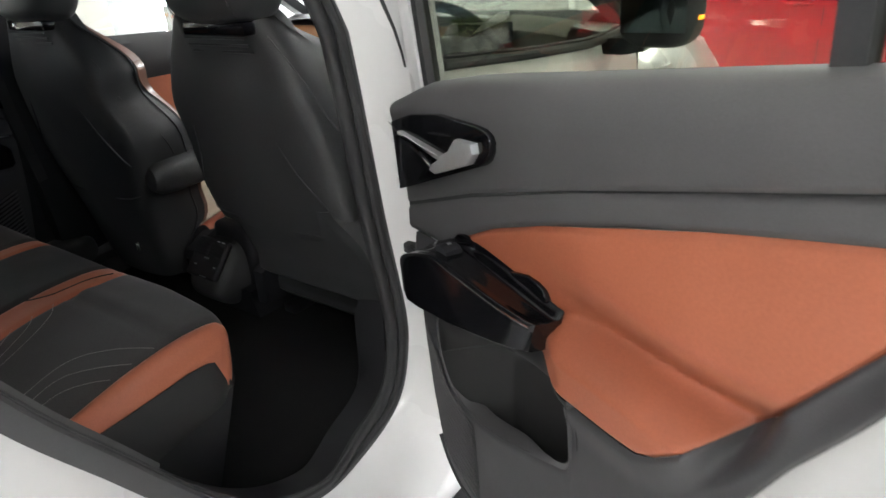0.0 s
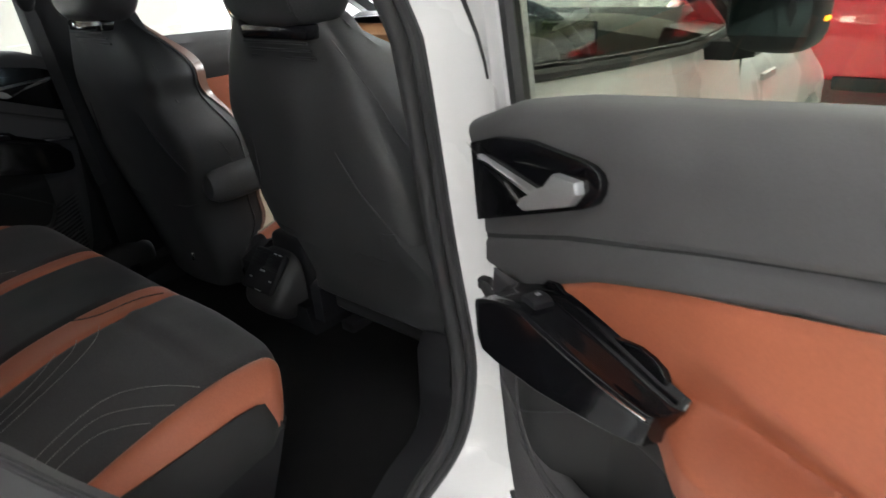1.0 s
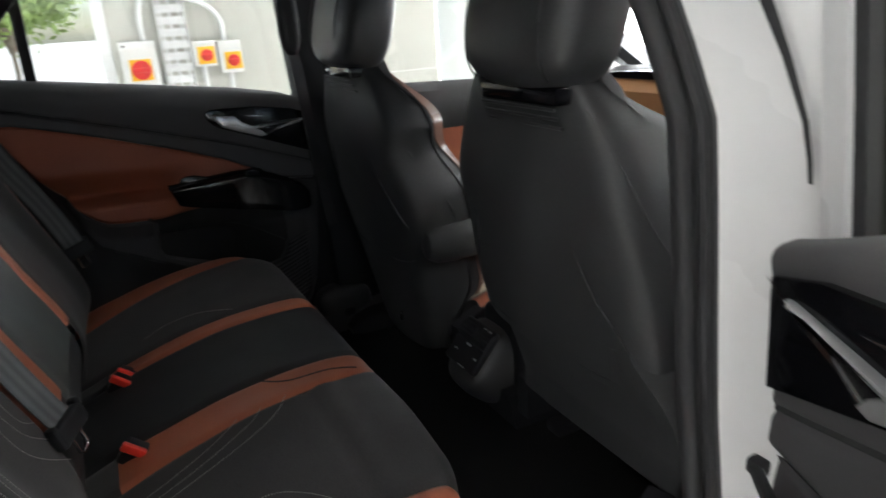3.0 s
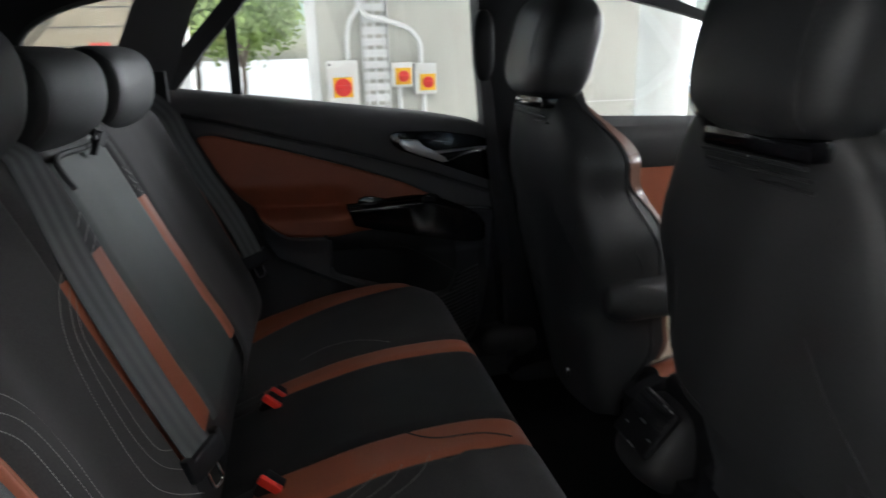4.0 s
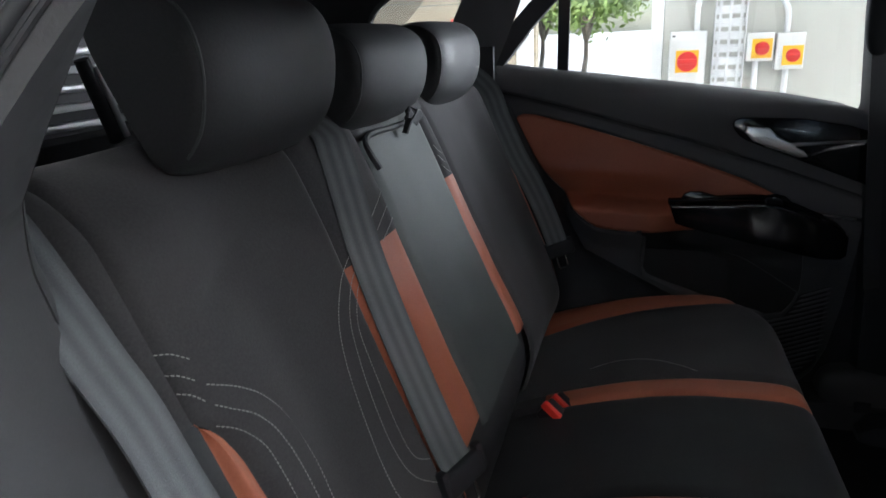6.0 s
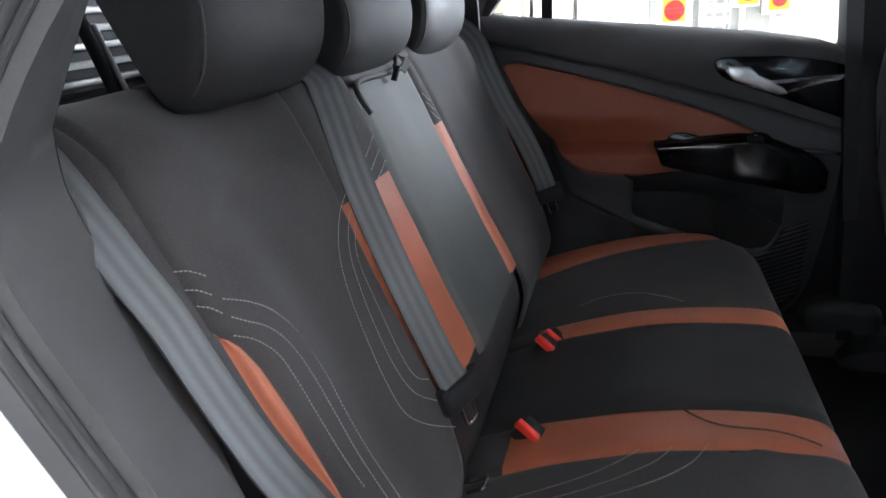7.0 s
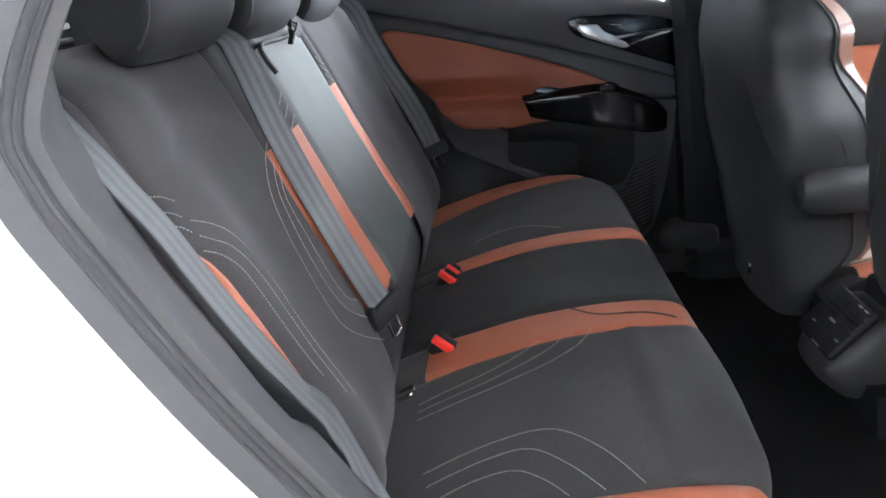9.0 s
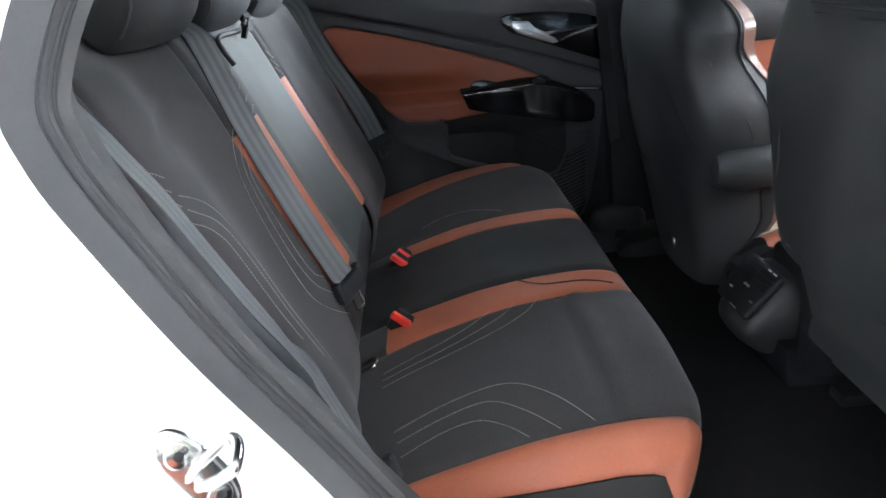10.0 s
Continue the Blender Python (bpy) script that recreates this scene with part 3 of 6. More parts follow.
# ---------------------------------------------------------------- belts and buckles
def belt(name, label, path, across, width, tongue=None):
    b = thing(name, label, "seat belt", "rear seat belts", at=path[0])
    part("webbing", strip(path, across, width), WEB, b, "black woven webbing with lengthwise bands")
    if tongue:
        c, t, a = (Vector(v) for v in tongue)
        t, a = t.normalized(), (a - t * a.dot(t)).normalized()
        n = a.cross(t)
        m = Matrix((a, t, n)).transposed().to_4x4()
        m.translation = c
        part("tongue_cover", block((-0.034, -0.012, -0.007), (0.034, 0.022, 0.007), 0.005, 3, m), PLASTIC, b, "black plastic tongue grip")
        part("tongue_cover", block((-0.038, -0.018, -0.006), (-0.026, 0.020, 0.009), 0.004, 2, m), PLASTIC, b)
        part("tongue_cover", block((0.026, -0.018, -0.006), (0.038, 0.020, 0.009), 0.004, 2, m), PLASTIC, b)
        ring = [m @ Vector(q) for q in ((-0.011, 0.018, 0), (-0.011, 0.046, 0), (-0.007, 0.050, 0), (0.007, 0.050, 0), (0.011, 0.046, 0), (0.011, 0.018, 0))]
        part("tongue", tube(ring, 0.0024, 8), CHROME, b, "chrome latch tongue")
    return b


def off_back(a, z, out=0.012):
    return back(a, p_for(BACK, 1, z, 0.1, 0.85)) + Vector((0.93, 0, 0.36)) * out


belt("seat_belt", "black seat belt hanging down the middle of the rear backrest",
     [Vector((-0.70, -0.195, 1.224)), off_back(-0.208, 1.190, 0.012), off_back(-0.224, 1.155, 0.014), off_back(-0.256, 1.06, 0.014), off_back(-0.271, 0.98, 0.015), off_back(-0.282, 0.89, 0.016), off_back(-0.293, 0.815, 0.018), off_back(-0.293, 0.790, 0.020)],
     [(0.1, 1, 0.1), (0.3, 0.92, 0.12)] + [(0.42, 0.88, 0.12)] * 6, 0.048, (off_back(-0.292, 0.785, 0.022), (0.25, 0.02, -1), (0.42, 0.88, 0.12)))
belt("seat_belt", "grey-black seat belt running down beside the rear seat bolster",
     [(-0.72, -0.640, 1.250), (-0.640, -0.650, 1.205), (-0.590, -0.656, 1.150), (-0.568, -0.657, 1.115), (-0.548, -0.656, 1.08), (-0.528, -0.658, 1.04), (-0.509, -0.658, 1.0), (-0.491, -0.655, 0.96), (-0.475, -0.646, 0.92), (-0.464, -0.631, 0.88), (-0.455, -0.611, 0.84), (-0.440, -0.606, 0.79), (-0.404, -0.644, 0.72)],
     [(-0.1, 1, 0.1), (-0.2, 1, 0.1)] + [(-0.25, 0.95, 0)] * 6 + [(-0.15, 0.8, -0.25), (-0.12, 0.75, -0.4), (0.0, 0.8, -0.45), (0.0, 0.9, -0.4), (0.2, 0.95, -0.2)], 0.052, ((-0.399, -0.648, 0.703), (0.25, -0.15, -1), (0.5, 0.86, 0)))
belt("seat_belt", "black seat belt against the far door side of the rear seat",
     [(-0.72, 0.57, 1.27), (-0.606, 0.566, 1.188), (-0.570, 0.566, 1.110), (-0.534, 0.567, 1.028), (-0.496, 0.568, 0.957), (-0.463, 0.566, 0.887), (-0.430, 0.562, 0.80)],
     [(0.6, 0.6, 0.3)] + [(0.8, 0.42, 0.40)] * 6, 0.050, ((-0.432, 0.556, 0.806), (0.3, -0.05, -1), (0.8, 0.42, 0.3)))


def buckle(x, y, z, label):
    b = thing("belt_buckle", label, "belt buckle", "rear belt buckles", at=(x, y, z - 0.05))
    m = pose(x, y, z, 0, 38, -12)
    part("housing", block((-0.018, 0.000, -0.040), (0.034, 0.026, 0.002), 0.005, 3, m), PLASTIC, b, "black plastic housing")
    part("release_button", block((-0.024, -0.007, -0.012), (0.017, 0.005, 0.003), 0.003, 2, m), REDBTN, b, "red release button")
    return b


buckle(-0.385, 0.108, 0.640, "black seat belt buckle with red button on the bench")
buckle(-0.372, 0.142, 0.636, "black seat belt buckle with red button on the bench")
buckle(-0.378, -0.172, 0.648, "black seat belt buckle with red button on the bench")
for y in (-0.268, -0.52):
    iso = thing("seat_anchor", "small metal child seat anchor in the seat gap", "seat anchor", "child seat anchors", at=(-0.44, y, 0.60))
    part("loop", tube(crom([(-0.455, y - 0.012, 0.610), (-0.432, y - 0.012, 0.622), (-0.428, y, 0.624), (-0.432, y + 0.012, 0.622), (-0.455, y + 0.012, 0.610)], 18), 0.003, 8), CHROME, iso)
cord = thing("loose_cord", "thin dark cord lying on the cognac stripe", "cord", at=cush(-0.2, 0.45))
part("strand", tube([cush(a, p_for(CUSH, 0, x, 0.02, 0.58)) + Vector((0, 0, 0.003)) for x, a in [(v.x, v.y) for v in crom([(-0.162, -0.145), (-0.139, -0.169), (-0.111, -0.183), (-0.052, -0.191), (-0.008, -0.211)], 40)]], 0.0013, 6), RUBBER, cord)


# ---------------------------------------------------------------- doors
DU = Vector((-0.4578, -0.8891, 0))
DN = Vector((-0.8891, 0.4578, 0))
D0 = Vector((0.212, -0.916, 0))


def lean(z):
    return 0.46 * max(0.0, z - 1.18) ** 1.10


def open_door(s, d, z):
    q = D0 + DU * s + DN * d
    return Vector((q.x, q.y, z))


def shut_door(s, d, z):
    lean = 0.20 * max(0, z - 1.15)
    return Vector((0.225 - s, 0.712 - d - lean, z))


def sill_z(s):
    return ip(s, [-0.05, 0.0, 0.06, 0.18, 0.44, 0.63, 0.73, 0.86], [1.078, 1.095, 1.118, 1.141, 1.176, 1.202, 1.215, 1.232])


def line_z(s):
    return ip(s, [-0.05, 0.0, 0.18, 0.41, 0.57, 0.73, 0.85], [0.893, 0.910, 0.975, 1.048, 1.094, 1.139, 1.165])


def o_top(s):
    return ip(s, [0.10, 0.17, 0.244, 0.351, 0.497, 0.60, 0.676, 0.741, 0.775, 0.79], [0.872, 0.909, 0.946, 0.986, 1.034, 1.065, 1.086, 1.103, 1.104, 1.090])


def o_low(s):
    return ip(s, [0.10, 0.17, 0.30, 0.36, 0.45, 0.535, 0.575, 0.60, 0.625, 0.645, 0.685, 0.727, 0.766, 0.79], [0.862, 0.84, 0.818, 0.814, 0.814, 0.819, 0.824, 0.838, 0.860, 0.880, 0.926, 0.988, 1.046, 1.078])


def t_low(s):
    return ip(s, [-0.02, 0.0, 0.02, 0.045, 0.08, 0.14, 0.30, 0.43, 0.52, 0.60, 0.681, 0.725, 0.766, 0.80, 0.85], [0.845, 0.64, 0.525, 0.462, 0.425, 0.40, 0.385, 0.40, 0.52, 0.68, 0.832, 0.918, 0.984, 1.045, 1.14])


def ledge(s, z):
    """The elbow ledge that swells below the hollow of the door insert."""
    u = z - 0.890 - 0.05 * (s - 0.40)
    w, w2 = smooth01(0.345, 0.46, s), smooth01(0.30, 0.62, s)
    rise = smooth01(-0.01, 0.070, u)
    if u > 0:
        return 0.026 * rise * (1 - 0.92 * smooth01(0.07, 0.18, u)) * w2 - 0.024 * (1 - rise) * w
    return (-0.0225 + 0.064 * smooth01(0.0, 0.034, -u)) * w


POCKET_S, POCKET_Z = [0.100, 0.109, 0.13, 0.168, 0.233, 0.30, 0.386, 0.447, 0.458, 0.464, 0.468], [0.690, 0.657, 0.623, 0.606, 0.613, 0.635, 0.671, 0.698, 0.706, 0.728, 0.828]


def lower_base(s, z):
    """The swell of the lower trim; it meets the insert flush along its lower edge."""
    full = 0.004 + 0.014 * smooth01(0.0, 0.12, s) + 0.012 * smooth01(0.08, 0.3, s) * smooth01(0.45, 0.70, z)
    edge = o_low(s) if s > 0.1 else 0.862
    rim = ledge(s, edge)
    return rim + (full - rim) * smooth01(0.0, 0.055, edge - z)


def sheet(place, s0, s1, lo, hi, depth, ns, nz, thick=0.012, rim=0.004):
    g = []
    for i in range(ns + 1):
        s = s0 + (s1 - s0) * i / ns
        a, b = lo(s), hi(s)
        row = []
        for j in range(nz + 1):
            f = j / nz
            z = a + (b - a) * f
            e = min(f, 1 - f) * abs(b - a)
            row.append(place(s, depth(s, z) - rim * math.exp(-(e / 0.004) ** 2), z))
        g.append(row)
    nu, nv = len(g), len(g[0])
    bm = slab(g, thick if (g[1][0] - g[0][0]).cross(g[0][1] - g[0][0]).dot(place(0, 1, 0) - place(0, 0, 0)) > 0 else -thick)
    return bm


def door_card(d, place):
    """The inner side of a rear door, built in places along the door, out of its face, and up."""
    def up_d(s, z):
        t = sill_z(s) - z
        roll = 1 - min(max(t / 0.060, 0), 1)
        return 0.014 * (1 - smooth01(0.05, 0.30, s)) * (1 - smooth01(0.008, 0.045, t)) + 0.016 * (1 - smooth01(0.05, 0.17, t)) - (0.030 + 0.022 * smooth01(0.0, 0.12, s)) * (1 - math.sqrt(max(1 - roll * roll, 0))) - 0.004
    def mid_d(s, z):
        return 0.0 + 0.004 * smooth01(0, 1, (line_z(s) - z) / 0.12)
    def ins_d(s, z):
        return ledge(s, z)
    def low_d(s, z):
        return lower_base(s, z) + 0.010 * (1 - smooth01(0.735, 0.755, z)) * smooth01(0.55, 0.72, z) * (1 - smooth01(0.12, 0.25, s)) * smooth01(0.0, 0.04, s)
    part("upper_trim", sheet(place, -0.05, 0.855, line_z, sill_z, up_d, 60, 48), TRIM, d, "dark grey soft upper door trim")
    part("middle_trim", sheet(place, -0.04, 0.85, lambda s: o_top(s) if 0.10 < s < 0.79 else (0.868 + 0.12 * (s - 0.10) if s <= 0.10 else t_low(s)), lambda s: line_z(s) - 0.003, mid_d, 64, 14), TRIM, d, "dark grey soft door trim")
    part("insert", sheet(place, 0.10, 0.79, o_low, o_top, ins_d, 120, 70, rim=0.006), ORANGE, d, "cognac leather door insert")
    def edge_z(s):
        return 0.864 + 0.12 * (s - 0.10) if s < 0.1 else o_low(s)
    def lip(s):
        return ip(s, POCKET_S, POCKET_Z)
    def hollow(s, z):
        ramp_in = smooth01(0.115, 0.37, s) * smooth01(0.0, 0.11, edge_z(s) - z) * (1 - smooth01(0.462, 0.476, s))
        return max(low_d(s, z) - 0.003 - 0.10 * ramp_in, -0.029)
    part("lower_trim", sheet(place, -0.02, 0.100, t_low, edge_z, low_d, 30, 120), LTRIM, d, "dark grey lower door trim")
    part("lower_trim", sheet(place, 0.100, 0.468, t_low, lip, low_d, 80, 60), LTRIM, d, "dark grey pocket front")
    part("lower_trim", sheet(place, 0.468, 0.80, t_low, edge_z, low_d, 50, 80), LTRIM, d, "dark grey lower door trim")
    # Pocket back takes the darker plastic: shade of the recess put into its colour.
    part("pocket_back", sheet(place, 0.098, 0.480, lambda s: max(t_low(s), lip(s) - 0.10), edge_z, hollow, 70, 70, 0.004, 0.0), SIDEP, d, "door pocket back in a darker tone for its shade")
    part("pocket_lip", loft([[place(s, low_d(s, lip(s)) - 0.002 - 0.026 * smooth01(0.10, 0.16, s) * (1 - smooth01(0.30, 0.45, s)) * k, lip(s) - 0.003 + 0.010 * math.sin(math.pi * 0.6 * k)) for k in (0, 0.2, 0.45, 0.75, 1.0)] for s in np.linspace(0.104, 0.462, 40)], closed=False), TRIM, d, "rounded pocket lip")
    part("pocket_seam", tube([place(s, hollow(s, z) + 0.0006, z) for s, z in crom([(0.104, 0.676), (0.14, 0.700), (0.19, 0.728), (0.235, 0.748), (0.27, 0.756)], 24)], 0.0014, 6), RUBBER, d, "fine seam above the pocket")
    part("trim_line", tube([place(s, -0.010, line_z(s) - 0.0015) for s in np.linspace(-0.045, 0.845, 40)], 0.006, 8), RUBBER, d, "dark trim joint")
    def grille_top(s):
        return min(0.690 - 0.34 * (s - 0.045), lip(s) - 0.016 if s > 0.1 else 1.0)
    part("grille", sheet(place, 0.040, 0.205, lambda s: max(0.462 - 0.34 * (s - 0.045), t_low(s) + 0.02), grille_top, lambda s, z: low_d(s, z) + 0.0006, 24, 40, 0.004, 0.0), PLASTIC, d, "black speaker grille backing")
    # speaker slats
    for k in range(18):
        z = 0.470 + 0.0126 * k
        fit_s = [s for s in np.linspace(0.030, 0.200, 60) if t_low(s) + 0.034 < z - 0.34 * (s - 0.045) < grille_top(s) - 0.004]
        if len(fit_s) > 6:
            row = [place(s, low_d(s, z - 0.34 * (s - 0.045)) + 0.0020, z - 0.34 * (s - 0.045)) for s in np.linspace(fit_s[0], fit_s[-1], 8)]
            part("slat", tube(row, lambda f: 0.0034 * min(1.0, 0.2 + 5 * min(f, 1 - f)), 6), TRIM, d)
    # handle
    bez = part("handle_bezel", plate([(-0.038, 1.046), (0.040, 1.071), (0.135, 1.087), (0.240, 1.091), (0.262, 1.090), (0.275, 1.085), (0.279, 1.076), (0.274, 1.062), (0.262, 1.048), (0.248, 1.039), (0.200, 1.020), (-0.026, 0.932)], place, -0.004, 0.0195, 0.002), GLOSS, d, "piano black handle surround")
    part("handle", plate([(0.0, 1.039), (0.010, 1.040), (0.155, 1.034), (0.182, 1.047), (0.202, 1.067), (0.249, 1.071), (0.252, 1.058), (0.236, 1.040), (0.136, 1.002), (0.118, 1.004), (0.128, 1.016), (0.146, 1.026)], place, 0.0195, 0.031, 0.004), SILVER, bez, "satin silver door handle")
    part("handle", plate([(0.0, 1.039), (0.012, 1.034), (0.085, 1.020), (0.130, 1.006), (0.118, 1.002), (0.104, 1.007), (0.075, 1.022)], place, 0.0195, 0.027, 0.003), CHROME, bez, "chrome door handle arm")
    part("lock_lever", plate([(0.100, 1.055), (0.135, 1.062), (0.190, 1.068), (0.150, 1.060)], place, 0.0195, 0.024, 0.001), CHROME, bez, "small chrome lever")
    # armrest
    prof = [(0.010, 0.010, 0.806, 0.785, 0, 0), (0.016, 0.036, 0.820, 0.772, 0, 0), (0.032, 0.055, 0.836, 0.768, 0, 0), (0.07, 0.066, 0.858, 0.770, 0, 0), (0.12, 0.069, 0.880, 0.780, 0, 0), (0.17, 0.069, 0.897, 0.792, 0, 0), (0.20, 0.068, 0.901, 0.797, 0.1, 0.002), (0.23, 0.067, 0.901, 0.802, 0.1, 0.004), (0.28, 0.064, 0.898, 0.814, 0.1, 0.007), (0.33, 0.058, 0.894, 0.823, 0.1, 0.009), (0.370, 0.051, 0.890, 0.830, 0.1, 0.013), (0.398, 0.045, 0.888, 0.836, 0.1, 0.016), (0.406, 0.041, 0.888, 0.838, 0.05, 0.017), (0.409, 0.028, 0.887, 0.842, 0, 0.018)]
    rings = []
    for s, dd, zt, zb, c, cut in prof:
        sec = crom([(0.0, zb - 0.004), (dd * 0.60, zb), (dd * 0.93, zb + 0.004), (dd * 0.975, zb + 0.012), (dd * 0.99, zb + 0.04), (dd, zt - 0.010), (dd * 0.975, zt - 0.002), (dd * 0.93, zt), (dd * 0.80, zt - 0.001 - 0.006 * c), (dd * 0.72, zt - 0.024 * c), (dd * 0.50, zt - 0.030 * c), (dd * 0.28, zt - 0.024 * c), (dd * 0.14, zt - 0.004 * c + 0.004), (0.0, zt + 0.008)], 52)
        rings.append([place(s - cut * min(max((zt - q.y) / (zt - zb), 0), 1), q.x, q.y) for q in sec])
    arm = part("armrest", loft(rings), GLOSS, d, "piano black wedge-shaped armrest with pull cup")
    part("pull_cup", plate([(0.130, 0.862), (0.138, 0.896), (0.150, 0.907), (0.168, 0.911), (0.200, 0.906), (0.232, 0.899), (0.272, 0.897), (0.305, 0.906), (0.335, 0.914), (0.358, 0.914), (0.372, 0.908), (0.379, 0.897), (0.376, 0.880), (0.366, 0.862), (0.300, 0.850)], place, -0.002, 0.006, 0.003), GLOSS, arm, "dark pull cup behind the armrest")
    sw = part("window_switch", loft([[place(s, x, z) for x, z in ((0.022, 0.894), (0.048, 0.894), (0.048, h), (0.044, h + 0.002), (0.026, h + 0.002), (0.022, h))] for s, h in ((0.162, 0.901), (0.166, 0.9040), (0.178, 0.9070), (0.190, 0.9065), (0.196, 0.903))]), PLASTIC, arm, "window switch")
    part("switch_mark", loft([[place(s, x, z) for x, z in ((0.031, 0.9086), (0.037, 0.9086), (0.037, 0.9094), (0.031, 0.9094))] for s in (0.176, 0.182)]), SILVER, sw)
    part("chrome_line", tube([place(s, ip(s, [0.20, 0.28, 0.34, 0.378, 0.410], [0.0680, 0.0650, 0.0590, 0.0520, 0.0440]), ip(s, [0.20, 0.28, 0.34, 0.410], [0.8985, 0.8945, 0.8895, 0.8835])) for s in np.linspace(0.20, 0.400, 18)], 0.0011, 6), CHROME, arm, "fine chrome line")


def door_window(d, place, pane):
    """Frame, divider and panes above the sill."""
    def z0(s):
        return sill_z(s) - 0.006
    top = 1.545
    front = [(0.018, 1.075), (-0.014, 1.22), (-0.042, 1.34), (-0.087, 1.53)]
    rear = [(0.850, 1.215), (0.76, 1.32), (0.66, 1.42), (0.56, top)]
    part("window_frame", loft([[place(s + a, b, z) for a, b in ((-0.018, -0.055), (0.0, -0.055), (0.0, -0.03), (-0.018, -0.03))] for s, z in front]), RUBBER, d, "black window channel")
    part("window_frame", loft([[place(s + a, b, z + c) for a, b, c in ((-0.02, -0.055, -0.01), (0.02, -0.055, 0.01), (0.02, -0.02, 0.01), (-0.02, -0.02, -0.01))] for s, z in rear]), RUBBER, d, "black window channel")
    part("window_frame", loft([[place(s, b, top + c - 0.4 * (s - 0.25) ** 2 * 0.3) for b, c in ((-0.055, -0.02), (-0.055, 0.02), (-0.02, 0.02), (-0.02, -0.02))] for s in np.linspace(-0.05, 0.58, 10)]), RUBBER, d, "black window channel")
    part("window_divider", loft([[place(s + a, b, z) for a, b in ((-0.013, -0.052), (0.013, -0.052), (0.013, -0.034), (-0.013, -0.034))] for s, z in ((0.672, 1.196), (0.668, 1.30), (0.660, 1.50))]), RUBBER, d, "black window divider bar")
    part("belt_seal", loft([[place(s, b, sill_z(s) + c) for b, c in ((-0.075, -0.045), (-0.036, -0.045), (-0.036, -0.012), (-0.075, -0.012))] for s in np.linspace(-0.03, 0.85, 24)]), RUBBER, d, "black window belt seal")
    for a, b in ((0.010, 0.660), (0.682, 0.83)):
        g = []
        for i in range(15):
            s = a + (b - a) * i / 14
            hi = min(top, ip(s, [0.56, 0.66, 0.76, 0.85], [top, 1.42, 1.32, 1.215]))
            lo2 = z0(s)
            g.append([place(s - 0.095 * (k / 4) * (s < 0.04), -0.042, lo2 + (max(hi, lo2 + 0.01) - lo2) * k / 4) for k in range(5)])
        ob = part("pane", slab(g, 0.004), pane, d, "green tinted window pane")
        ob.visible_shadow = False


def door_shell(d, place, outline):
    part("shell", plate(outline, place, -0.125, -0.034, 0.012), WHITE, d, "white painted door shell")


OUT = [(-0.052, 1.075), (-0.045, 0.90), (-0.012, 0.60), (-0.005, 0.42), (0.05, 0.335), (0.14, 0.315), (0.44, 0.33), (0.50, 0.38), (0.60, 0.56), (0.72, 0.775), (0.80, 0.92), (0.86, 1.05), (0.895, 1.16), (0.895, 1.205), (0.70, 1.185), (0.40, 1.145), (0.15, 1.11), (0.02, 1.07)]
rdoor = thing("rear_door", "open white rear car door with grey and cognac trim", "car door", at=(0.21, -0.92, 0.32))
door_shell(rdoor, open_door, OUT)
door_card(rdoor, open_door)
door_window(rdoor, open_door, TINT)
part("frame_post", loft([[open_door(s + a, b, z) for a, b in ((-0.050, -0.075), (-0.012, -0.075), (-0.012, -0.026), (-0.050, -0.026))] for s, z in ((0.012, 1.05), (-0.022, 1.22), (-0.050, 1.34), (-0.095, 1.53))]), WHITE, rdoor, "white painted window post")
part("weather_strip", tube([open_door(s, -0.012, z) for s, z in crom([(0.00, 0.41), (0.05, 0.355), (0.14, 0.335), (0.44, 0.35), (0.50, 0.40), (0.60, 0.585), (0.72, 0.80), (0.80, 0.94), (0.85, 1.06)], 50)], 0.006, 8), RUBBER, rdoor, "black rubber weather strip")

# Black tapered strip paints the shade in the gap beside the post.
gap = [(0.292, 1.120, 0.0004), (0.286, 1.145, 0.0008), (0.273, 1.184, 0.0014), (0.265, 1.243, 0.0026), (0.252, 1.31, 0.005), (0.236, 1.40, 0.011), (0.215, 1.50, 0.013)]
part("gap_shade_strip", loft([[Vector((x - 0.006 + 0.39 * a, -0.855 + lean(z) - 0.92 * a + b, z)) for a, b in ((-w, 0.0), (w, 0.0), (w, 0.004), (-w, 0.004))] for x, z, w in gap]), RUBBER, rdoor, "black strip standing in for the shaded gap beside the window post")

ldoor = thing("rear_door", "closed rear car door with dark grey and cognac trim", "car door", at=(0.2, 0.78, 0.32))
door_shell(ldoor, shut_door, OUT)
door_card(ldoor, shut_door)
door_window(ldoor, shut_door, CLEAR)
strap = thing("door_check_strap", "black metal check strap between pillar and open door", "door check", at=(0.25, -0.86, 0.79))
part("bracket", block((0.244, -0.868, 0.788), (0.262, -0.846, 0.808), 0.004), RUBBER, strap)
part("arm", tube([(0.246, -0.860, 0.798), (0.222, -0.886, 0.804), (0.196, -0.915, 0.812)], 0.008, 8), RUBBER, strap)

# ---------------------------------------------------------------- front seats
INB_Z, INB_W = [0.40, 0.50, 0.66, 0.73, 0.79, 0.86, 0.90, 0.94, 0.985, 1.02, 1.05, 1.10, 1.14, 1.175, 1.216], [0.16, 0.17, 0.180, 0.215, 0.252, 0.262, 0.258, 0.240, 0.218, 0.220, 0.228, 0.208, 0.176, 0.142, 0.118]


